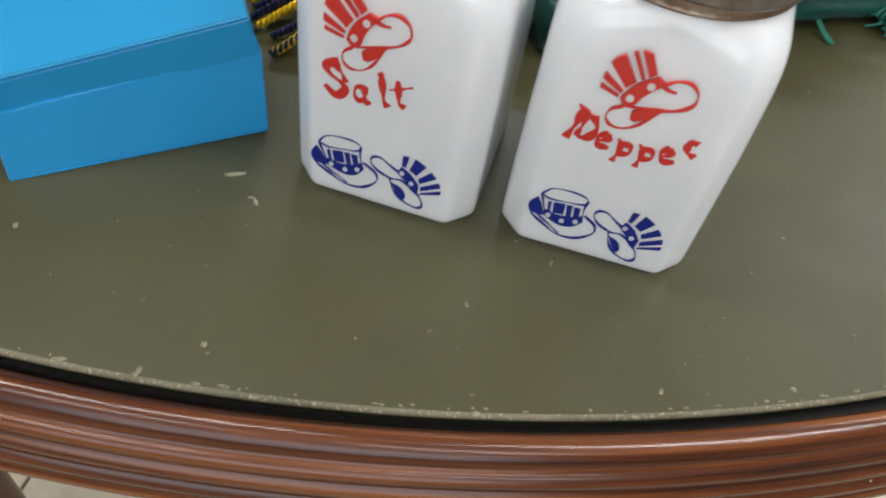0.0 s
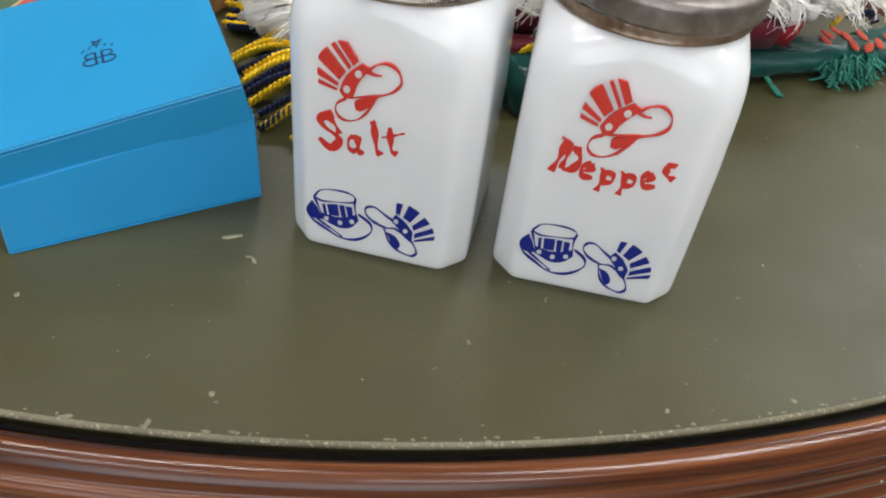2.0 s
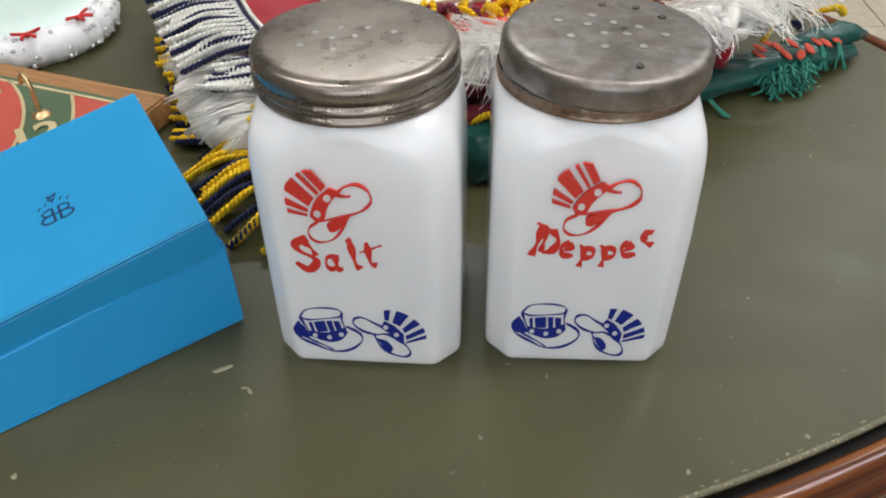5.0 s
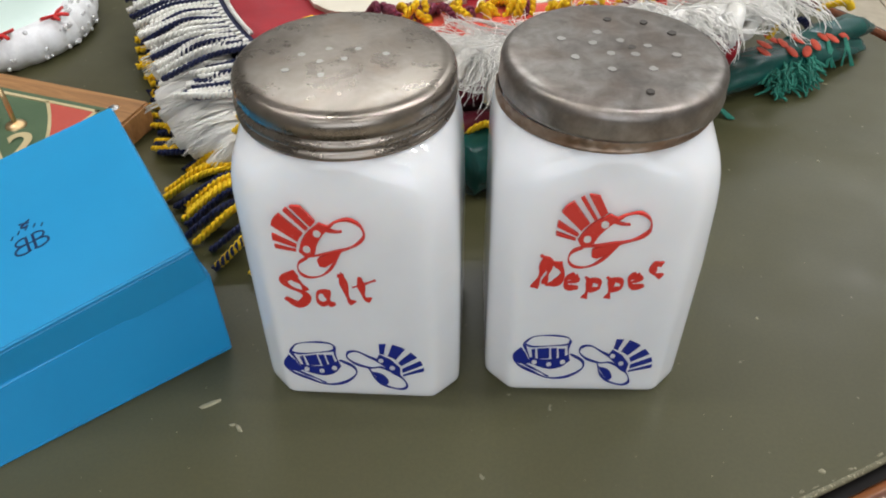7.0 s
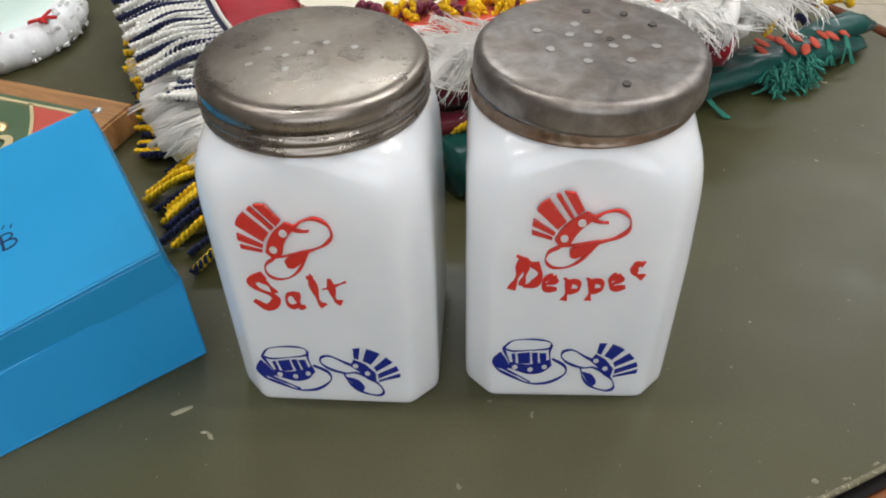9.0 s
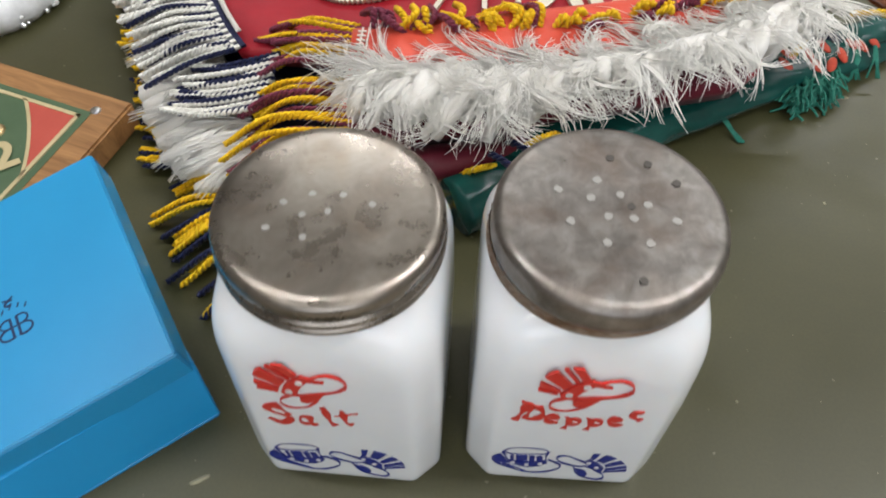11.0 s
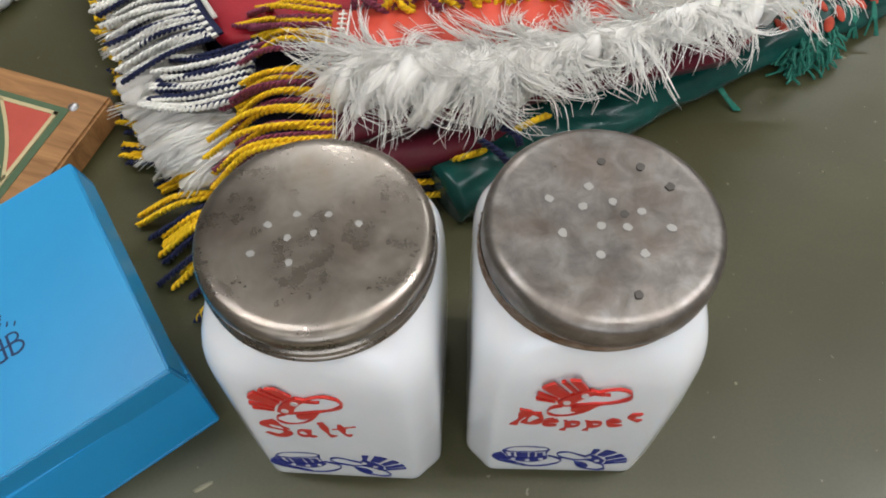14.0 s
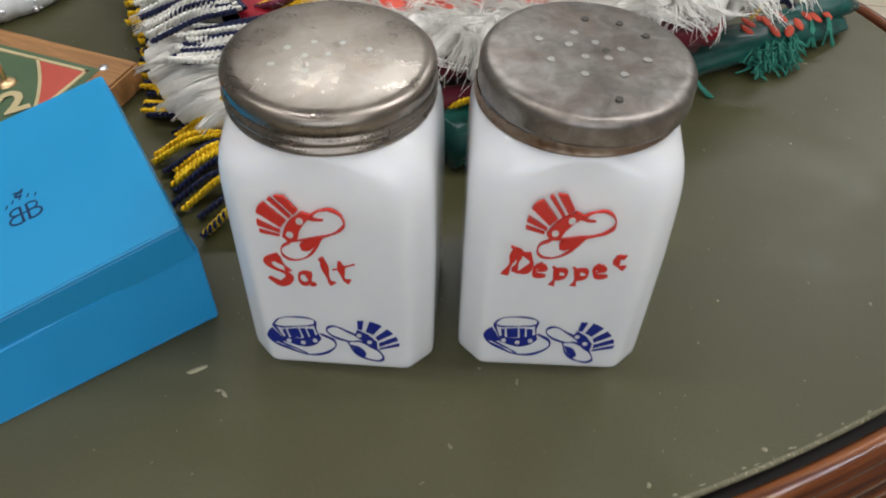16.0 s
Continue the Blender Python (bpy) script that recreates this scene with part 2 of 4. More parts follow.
def tube(pts, radius, sides=5, taper=None):
    """A tube along a polyline."""
    P = np.array(pts, float)
    tan = np.gradient(P, axis=0)
    tan /= np.linalg.norm(tan, axis=1)[:, None] + 1e-12
    up = np.array((0.0, 0.0, 1.0)) if abs(tan[0][2]) < 0.9 else np.array((1.0, 0.0, 0.0))
    a = np.cross(tan, up)
    a /= np.linalg.norm(a, axis=1)[:, None] + 1e-12
    b = np.cross(a, tan)
    n = len(P)
    r = radius * (np.ones(n) if taper is None else np.array([taper(i / (n - 1)) for i in range(n)]))
    ang = np.arange(sides) * 2 * math.pi / sides
    V = P[:, None, :] + r[:, None, None] * (np.cos(ang)[None, :, None] * a[:, None, :] + np.sin(ang)[None, :, None] * b[:, None, :])
    faces = []
    for i in range(n - 1):
        for j in range(sides):
            k = (j + 1) % sides
            faces.append((i * sides + j, i * sides + k, (i + 1) * sides + k, (i + 1) * sides + j))
    faces.append(tuple(range(sides)))
    faces.append(tuple(range((n - 1) * sides, n * sides)))
    return V.reshape(-1, 3).tolist(), faces


def joined(pieces):
    verts, faces = [], []
    for v, f in pieces:
        o = len(verts)
        verts += v
        faces += [tuple(i + o for i in q) for q in f]
    return verts, faces


def smooth_line(pts, n):
    """n points on a Catmull-Rom curve through pts."""
    P = [np.array(p, float) for p in pts]
    P = [2 * P[0] - P[1]] + P + [2 * P[-1] - P[-2]]
    out = []
    for s in np.linspace(0, len(P) - 3 - 1e-6, n):
        i, u = int(s), s - int(s)
        a, b, c, d = P[i:i + 4]
        out.append(0.5 * (2 * b + (c - a) * u + (2 * a - 5 * b + 4 * c - d) * u * u + (3 * b - a - 3 * c + d) * u ** 3))
    return np.array(out)


def cord(pts, radius=0.0011, pitch=0.0042, sides=5):
    """Two strands twisted together along a smooth line."""
    rough = smooth_line(pts, 24)
    length = np.linalg.norm(np.diff(rough, axis=0), axis=1).sum()
    n = max(12, int(length / pitch * 9))
    P = smooth_line(pts, n)
    tan = np.gradient(P, axis=0)
    tan /= np.linalg.norm(tan, axis=1)[:, None] + 1e-12
    a = np.cross(tan, (0, 0, 1.0))
    a /= np.linalg.norm(a, axis=1)[:, None] + 1e-12
    b = np.cross(a, tan)
    turn = np.linspace(0, length / pitch * math.pi * 2, n) + random.uniform(0, 6)
    pieces = []
    for k in (0, math.pi):
        off = 0.55 * radius * (np.cos(turn + k)[:, None] * a + np.sin(turn + k)[:, None] * b)
        pieces.append(tube(P + off, radius * 0.62, sides))
    return joined(pieces)


def sheet(corners, nx, ny, lift, thick=0.0012):
    """A cloth sheet over four corners (x, y), with lift(u, v) as height and a thickness."""
    c = [np.array(p, float) for p in corners]
    top, low = [], []
    for j in range(ny + 1):
        for i in range(nx + 1):
            u, v = i / nx, j / ny
            p = (1 - v) * ((1 - u) * c[0] + u * c[1]) + v * ((1 - u) * c[3] + u * c[2])
            z = lift(u, v)
            top.append((p[0], p[1], z))
            low.append((p[0], p[1], z - thick))
    m = (nx + 1) * (ny + 1)
    faces = []
    for j in range(ny):
        for i in range(nx):
            a = j * (nx + 1) + i
            q = (a, a + 1, a + nx + 2, a + nx + 1)
            faces.append(q)
            faces.append(tuple(m + k for k in reversed(q)))
    edge = [i for i in range(nx + 1)] + [j * (nx + 1) + nx for j in range(1, ny + 1)] + [ny * (nx + 1) + i for i in range(nx - 1, -1, -1)] + [j * (nx + 1) for j in range(ny - 1, 0, -1)]
    for a, b in zip(edge, edge[1:] + edge[:1]):
        faces.append((b, a, m + a, m + b))
    return top + low, faces


def slab_box(sx, sy, sz, bevel=0.0008, segments=2):
    bm = bmesh.new()
    bmesh.ops.create_cube(bm, size=1, matrix=Matrix.Diagonal((sx, sy, sz, 1)))
    if bevel:
        bmesh.ops.bevel(bm, geom=bm.edges[:], offset=bevel, segments=segments, affect="EDGES")
    return bm


def flat_prism(outline, z0, z1):
    n = len(outline)
    verts = [(x, y, z0) for x, y in outline] + [(x, y, z1) for x, y in outline]
    faces = [tuple(range(n, 2 * n)), tuple(reversed(range(n)))] + [(i, (i + 1) % n, n + (i + 1) % n, n + i) for i in range(n)]
    return verts, faces


# ---- room ----
def room():
    M_WALL = paint_material("wall_paint", (0.27, 0.26, 0.24), (0.34, 0.33, 0.31), 40, 0.8, (0.55, 0.52, 0.47), 0.78)
    M_CEIL = paint_material("ceiling_paint", (0.42, 0.42, 0.41), (0.48, 0.48, 0.47), 40, 0.9, (0.6, 0.6, 0.58), 0.8)
    # paler paint for the unseen north wall, which serves as a reflector
    M_BOUNCE = paint_material("bounce_paint", (0.50, 0.50, 0.485), (0.56, 0.56, 0.545), 40, 0.8, (0.46, 0.46, 0.44), 0.8)
    M_GROUT = mat("grout", (0.16, 0.14, 0.11), 0.9)
    M_TILE = paint_material("floor_tile", (0.50, 0.43, 0.32), (0.62, 0.55, 0.43), 60, 0.35, (0.40, 0.31, 0.20), 0.66)

    def block(name, x0, y0, z0, x1, y1, z1, material, label):
        ob = part(name, slab_box(x1 - x0, y1 - y0, z1 - z0, 0), material, None, "", False)
        ob.location = ((x0 + x1) / 2, (y0 + y1) / 2, (z0 + z1) / 2)
        return tagged(ob, label, "wall", kind="structure")

    floor = block("floor", -2.6, -2.6, -0.12, 2.6, 3.3, -0.004, M_GROUT, "dark grouted floor slab under cream tiles")
    floor["category"] = "floor"
    ceiling = block("ceiling", -2.6, -2.6, 2.72, 2.6, 3.3, 2.82, M_CEIL, "plain light grey painted ceiling with tube lights")
    ceiling["category"] = "ceiling"
    block("wall_west", -2.6, -2.5, 0, -2.5, 3.2, 2.72, M_WALL, "plain taupe painted shop wall")
    block("wall_east", 2.5, -2.5, 0, 2.6, 3.2, 2.72, M_WALL, "plain taupe painted shop wall")
    # unseen wall, paler than the others to put a sheen on the table
    block("wall_north", -2.6, 3.2, 0, 2.6, 3.3, 2.72, M_BOUNCE, "unseen off-white wall, kept pale to reflect light")
    wall = block("wall_south", -2.6, -2.6, 0, -1.0, -2.5, 2.72, M_WALL, "taupe painted shop wall beside the window")
    for n, b in (("pier", (1.6, -2.6, 0, 2.6, -2.5, 2.72)), ("apron", (-1.0, -2.6, 0, 1.6, -2.5, 1.02)), ("lintel", (-1.0, -2.6, 2.48, 1.6, -2.5, 2.72))):
        p = part(n, slab_box(b[3] - b[0], b[4] - b[1], b[5] - b[2], 0), M_WALL, wall, "", False)
        p.location = Vector(((b[0] + b[3]) / 2, (b[1] + b[4]) / 2, (b[2] + b[5]) / 2)) - wall.location
    M_FRAME = mat("window_paint", (0.75, 0.75, 0.73), 0.4)
    win = thing("window_1", 0.3, -2.555, 1.0, "large white framed shop window letting in daylight", "window", kind="structure")
    for dx in (-1.27, 0.0, 1.27):
        p = part("window_frame", slab_box(0.05, 0.06, 1.5, 0.004), M_FRAME, win)
        p.location = (dx, 0, 0.76)
    for z in (0.03, 1.49):
        p = part("window_frame", slab_box(2.48, 0.055, 0.05, 0.004), M_FRAME, win)
        p.location = (0, 0, z)
    for lx, ly, power in TUBES:
        lamp = thing("ceiling_light", lx, ly, 2.72, "white ceiling fixture with a bright fluorescent tube", "light", group="ceiling lights")
        p = part("housing", slab_box(1.25, 0.24, 0.04, 0.006), M_FRAME, lamp)
        p.location = (0, 0, -0.021)
    # tiles round the table
    size, gap = 0.305, 0.004
    bm = slab_box(size - gap, size - gap, 0.008, 0.001, 1)
    me = bpy.data.meshes.new("tile")
    bm.to_mesh(me)
    bm.free()
    me.materials.append(M_TILE)
    for i in range(-8, 9):
        for j in range(-8, 10):
            x, y = i * size + 0.06, j * size - 0.02
            if abs(x) < 2.3 and -2.3 < y < 3.0:
                t = new("tile", me)
                t.parent = floor
                t.location = Vector((x, y, 0.0)) - floor.location


room()


# ---- the table ----
OVAL_X, OVAL_Y, R1, R2, EX, CY = -0.107, 0.150, 0.5678, 0.1794, 0.200, 0.333


def oval(d, n=60):
    """The table's four-arc oval, grown by d."""
    a = math.atan2(CY, EX)  # from the end arc's centre away from the long arc's centre
    pts = []
    ends = [((EX, 0), -a, a, R2), ((0, -CY), a, math.pi - a, R1), ((-EX, 0), math.pi - a, math.pi + a, R2), ((0, CY), math.pi + a, 2 * math.pi - a, R1)]
    for (cx, cy), t0, t1, r in ends:
        for i in range(n):
            t = t0 + (t1 - t0) * i / n
            pts.append((cx + (r + d) * math.cos(t), cy + (r + d) * math.sin(t)))
    return pts


def table():
    tb = thing("oval_table", OVAL_X, OVAL_Y, 0, "oval mahogany side table with a worn olive leather top", "table")

    def at(d, z, n=60):
        return [(x, y, z) for x, y in oval(d, n)]
    top = part("table_top", rings([at(-0.004, T - 0.012), at(-0.0006, T - 0.0025), at(-0.0003, T - 0.0008), at(-0.0012, T)], True, True), M_LEATHER, tb, "olive green leather top with scuffed edge")
    auto_sharp(top, 40)
    part("groove", rings([at(-0.0060, T - 0.0080), at(0.0050, T - 0.0080)]), M_GAP, tb, "dark gap round the leather")
    prof = [(0.0010, -0.008), (0.0011, -0.0018), (0.0020, -0.0004), (0.0042, 0.0006), (0.0066, 0.0002), (0.0086, -0.0014), (0.0097, -0.0035), (0.0098, -0.0048),
            (0.0112, -0.0050), (0.0128, -0.0062), (0.0134, -0.0080), (0.0128, -0.0094), (0.0134, -0.0100), (0.0148, -0.0110), (0.0154, -0.0128), (0.0148, -0.0143),
            (0.0154, -0.0150), (0.0166, -0.0160), (0.0171, -0.0178), (0.0164, -0.0194), (0.0168, -0.0200), (0.0177, -0.0212), (0.0180, -0.0228), (0.0172, -0.0245),
            (0.0150, -0.0255), (0.0120, -0.0262), (0.0060, -0.0300)]
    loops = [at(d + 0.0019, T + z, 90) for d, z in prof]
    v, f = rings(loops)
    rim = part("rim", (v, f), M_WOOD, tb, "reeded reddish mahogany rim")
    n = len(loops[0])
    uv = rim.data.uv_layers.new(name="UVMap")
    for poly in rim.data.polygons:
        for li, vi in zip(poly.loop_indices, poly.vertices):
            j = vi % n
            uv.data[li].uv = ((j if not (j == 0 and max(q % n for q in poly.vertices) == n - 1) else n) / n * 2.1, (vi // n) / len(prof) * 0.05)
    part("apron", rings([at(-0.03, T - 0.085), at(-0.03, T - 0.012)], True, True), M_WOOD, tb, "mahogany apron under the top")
    leg = lathe([(0.012, 0.004), (0.017, 0.02), (0.013, 0.05), (0.016, 0.2), (0.021, 0.4), (0.024, 0.6), (0.026, 0.68)], 24, True, True)
    for sx in (-1, 1):
        for sy in (-1, 1):
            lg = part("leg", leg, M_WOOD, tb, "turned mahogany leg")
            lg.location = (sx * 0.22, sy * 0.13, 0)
    part("worn_edge", rings([at(-0.0014, T + 0.00006), at(-0.0007, T - 0.0001), at(-0.0001, T - 0.0007), at(-0.0003, T - 0.0018)]), M_EDGE, tb, "paler rubbed leather edge")
    # chipped leather along the edge
    random.seed(11)
    chips = []
    outline = oval(-0.0018, 400)
    for k in range(95):
        i = random.randrange(1200, 1600) if k < 75 else random.randrange(0, 1200)
        x, y = outline[i]
        w, h = random.uniform(0.0003, 0.0015), random.uniform(0.0002, 0.0006)
        nx, ny = outline[(i + 1) % 1600][0] - x, outline[(i + 1) % 1600][1] - y
        s = math.hypot(nx, ny)
        tx, ty = nx / s, ny / s
        x, y = x - ty * random.uniform(0.0, 0.0009), y + tx * random.uniform(0.0, 0.0009)
        ring = []
        for m in range(7):
            a = m / 7 * 2 * math.pi
            r = random.uniform(0.6, 1.1)
            ring.append((x + tx * math.cos(a) * w * r - ty * math.sin(a) * h * r, y + ty * math.cos(a) * w * r + tx * math.sin(a) * h * r))
        chips.append(flat_prism(ring, T - 0.0008, T + 0.00010 + 0.000002 * k))
    tagged(part("edge_wear", joined(chips), M_SCUFF, tb, "pale chipped leather edge"), kind="stuff")
    # scuffs and specks on the leather
    specks = []
    M_SPECK = paint_material("pale_speck", (0.20, 0.185, 0.115), (0.29, 0.27, 0.18), 300, 0.7)
    for x, y, w, h, turn in ((-0.0040, -0.0620, 0.0010, 0.0010, 0), (0.0312, -0.0465, 0.0004, 0.0004, 0), (-0.0687, -0.0460, 0.0008, 0.0012, 20), (-0.0235, -0.0052, 0.0036, 0.0009, 30),
                             (-0.0130, -0.0130, 0.0007, 0.0018, 40), (-0.0150, -0.0120, 0.0012, 0.0005, 15), (0.1433, 0.0367, 0.0005, 0.0006, 0), (0.2100, 0.1870, 0.0014, 0.0009, -20),
                             (0.1887, 0.1252, 0.0007, 0.0007, 0), (0.1120, -0.0330, 0.0007, 0.0010, 0), (-0.0150, -0.0745, 0.0007, 0.0017, 0), (0.0670, -0.0563, 0.0011, 0.0010, 0), (0.1470, -0.0190, 0.0010, 0.0009, 0)):
        x, y = x - OVAL_X, y - OVAL_Y
        ca, sa = math.cos(radians(turn)), math.sin(radians(turn))
        ring = []
        for m in range(12):
            a, r = m / 12 * 2 * math.pi, random.uniform(0.7, 1.1)
            px, py = w * r * math.cos(a), h * r * math.sin(a)
            ring.append((x + px * ca - py * sa, y + px * sa + py * ca))
        specks.append(flat_prism(ring, T - 0.0005, T + 0.00012))
    for k in range(130):
        x, y, w = random.uniform(-0.02, 0.35), random.uniform(-0.19, 0.08), random.uniform(0.00008, 0.00024)
        specks.append(flat_prism([(x + w * math.cos(m), y + w * random.uniform(0.7, 1.3) * math.sin(m)) for m in range(6)], T - 0.0005, T + 0.0001))
    tagged(part("scuffing", joined(specks), M_SPECK, tb, "pale scuffs and dust specks"), kind="stuff")


table()

# ---- the shakers ----
HALF, CHAMFER = 0.0282, 0.0070


def bottle_loop(scale, round_, radius, z, n=192):
    pts = []
    for j in range(n):
        t = 2 * math.pi * (j + 0.5) / n
        c, s = abs(math.cos(t)), abs(math.sin(t))
        planes = [HALF / max(c, 1e-6), HALF / max(s, 1e-6), (2 * HALF - CHAMFER) / (c + s)]
        k = 75 - 52 * min(1.0, max(0.0, z / 0.066)) ** 2
        r = sum(p ** -k for p in planes) ** (-1 / k) * scale
        r = r * (1 - round_) + radius * round_
        pts.append((r * math.cos(t), r * math.sin(t), z))
    return pts


def bottle_body():
    steps = [(0.978, 0, 0, 0.0), (0.985, 0, 0, 0.0002), (0.993, 0, 0, 0.0008), (0.998, 0, 0, 0.0018), (1, 0, 0, 0.005), (1, 0, 0, 0.02), (1, 0, 0, 0.045), (1, 0, 0, 0.064), (0.999, 0.02, 0.0272, 0.0690), (0.994, 0.08, 0.0272, 0.0725),
             (0.983, 0.18, 0.0270, 0.0758), (0.965, 0.36, 0.0266, 0.0785), (0.95, 0.60, 0.0260, 0.0805), (0.93, 0.85, 0.0254, 0.0820), (0.9, 1, 0.0248, 0.0832), (0.9, 1, 0.0240, 0.0845), (0.9, 1, 0.0236, 0.0905)]
    return rings([bottle_loop(*s) for s in steps], True, True)


def neck_set(ob, dx, dy):
    """The hand-pressed glass: its neck sits a little off the middle of the base."""
    for v in ob.data.vertices:
        k = min(1.0, max(0.0, (v.co.z - 0.050) / 0.034))
        k = k * k * (3 - 2 * k)
        v.co.x += dx * k
        v.co.y += dy * k


FRONT = -HALF


def plate(poly, lift=0.00012):
    """A printed patch on the bottle's front: (u, v) in millimetres."""
    n = len(poly)
    v = [(p[0] / 1000, FRONT + 0.0006, p[1] / 1000) for p in poly] + [(p[0] / 1000, FRONT - lift, p[1] / 1000) for p in poly]
    f = [tuple(range(n, 2 * n))] + [(i, (i + 1) % n, n + (i + 1) % n, n + i) for i in range(n)]
    return v, f


def stroke(pts, w, lift=0.00012):
    P = np.array(pts, float)
    tan = np.gradient(P, axis=0)
    tan /= np.linalg.norm(tan, axis=1)[:, None] + 1e-9
    nor = np.c_[-tan[:, 1], tan[:, 0]]
    ww = np.array([w * (0.75 + 0.35 * math.sin(i * 0.37 + P[0][0])) for i in range(len(P))])[:, None] / 2
    L, R = P + nor * ww, P - nor * ww
    return joined([plate([L[i], L[i + 1], R[i + 1], R[i]], lift) for i in range(len(P) - 1)])


def ell(c, a, b, turn=0.0, t0=0.0, t1=360.0, n=40):
    ca, sa = math.cos(radians(turn)), math.sin(radians(turn))
    out = []
    for i in range(n + 1):
        t = radians(t0 + (t1 - t0) * i / n)
        x, y = a * math.cos(t), b * math.sin(t)
        out.append((c[0] + x * ca - y * sa, c[1] + x * sa + y * ca))
    return out


def spline(pts, n=30):
    return smooth_line([(*p, 0) for p in pts], n)[:, :2]


def fan(outer, inner, bars):
    """The striped crown of a hat between its outer curve and the band."""
    outs, ins = spline(outer, 61), spline(inner, 61)
    pieces = []
    for a, b in bars:
        ia, ib = int(a * 60), max(int(b * 60), int(a * 60) + 1)
        pieces.append(plate([tuple(p) for p in outs[ia:ib + 1]] + [tuple(p) for p in ins[ia:ib + 1][::-1]]))
    return joined(pieces)


def layered(pieces):
    """Joins printed pieces, each one a hair above the last."""
    out = []
    for i, (v, f) in enumerate(pieces):
        out.append(([(x, y - 0.000012 * i if y < FRONT else y, z) for x, y, z in v], f))
    return joined(out)


def dots(centres, r):
    return joined([plate(ell(c, r, r * 1.15, 0, 0, 345, 14), 0.0004) for c in centres])


def placed(mesh, turn, about, du, dv):
    """Turns a print on the bottle's front about a point and shifts it, in degrees and millimetres."""
    ca, sa = math.cos(radians(turn)), math.sin(radians(turn))
    ax, az = about[0] / 1000, about[1] / 1000
    return [(ax + (x - ax) * ca - (z - az) * sa + du / 1000, y, az + (x - ax) * sa + (z - az) * ca + dv / 1000) for x, y, z in mesh[0]], mesh[1]


# each letter as broad pen strokes: width, then points, in millimetres about its own middle
PEN = {
    "S": [(2.1, (0.9, 5.6), (-2.6, 3.5), (-1.4, 0.9), (1.8, -1.0), (2.7, -3.0), (0.3, -5.6), (-3.0, -3.1)), (1.3, (-1.0, 4.7), (1.4, 2.6), (2.9, -0.4))],
    "a": [(1.3, (0.9, 2.5), (-1.5, 2.0), (-2.0, -0.8), (-0.6, -2.3), (0.9, -0.9)), (1.7, (0.6, 3.0), (1.0, -1.2), (2.2, -2.8))],
    "l": [(1.7, (-0.9, 5.0), (-0.3, 1.0), (0.4, -3.6), (1.6, -5.2)), (1.0, (-1.8, 4.2), (-0.5, 5.4))],
    "t": [(1.6, (-0.9, 4.2), (-0.5, 0.4), (0.0, -3.0), (1.6, -3.9)), (0.8, (-2.9, 0.6), (-0.3, 1.7), (3.2, 3.4))],
    "P": [(1.7, (-1.3, 4.9), (-1.7, 0.0), (-3.4, -5.6)), (1.3, (0.2, 3.2), (-0.2, -0.8), (-1.0, -4.2)), (1.2, (-2.3, 5.6), (0.2, 3.8), (2.2, 2.9)), (2.0, (2.0, 3.1), (3.6, -0.2), (2.2, -3.6), (-0.5, -4.4))],
    "e": [(1.2, (-1.5, -0.3), (1.6, 0.9), (0.7, 2.4)), (1.7, (0.8, 2.5), (-1.5, 1.0), (-1.0, -1.7), (1.8, -2.0))],
    "p": [(1.5, (-1.9, 3.6), (-0.8, 1.8), (-1.0, -1.4), (-1.6, -4.2)), (1.5, (-0.6, 2.8), (1.6, 1.9), (1.7, -0.3), (-0.8, -1.2))],
    "r": [(1.6, (-0.9, 2.1), (-0.9, -0.8), (1.0, -2.4)), (1.4, (-1.0, 1.2), (0.3, 2.5), (1.4, 1.8))],
}


def letters(word, places):
    """Penned letters on the bottle's front: (u, v) of each one's middle and its turn."""
    pieces = []
    for ch, (u, v, turn) in zip(word, places):
        for k, (w, *pts) in enumerate(PEN[ch]):
            pieces.append(placed(stroke(spline(pts, 26), w * 1.18, 0.00012 + 0.00002 * k), turn, (0, 0), u, v))
    return joined(pieces)


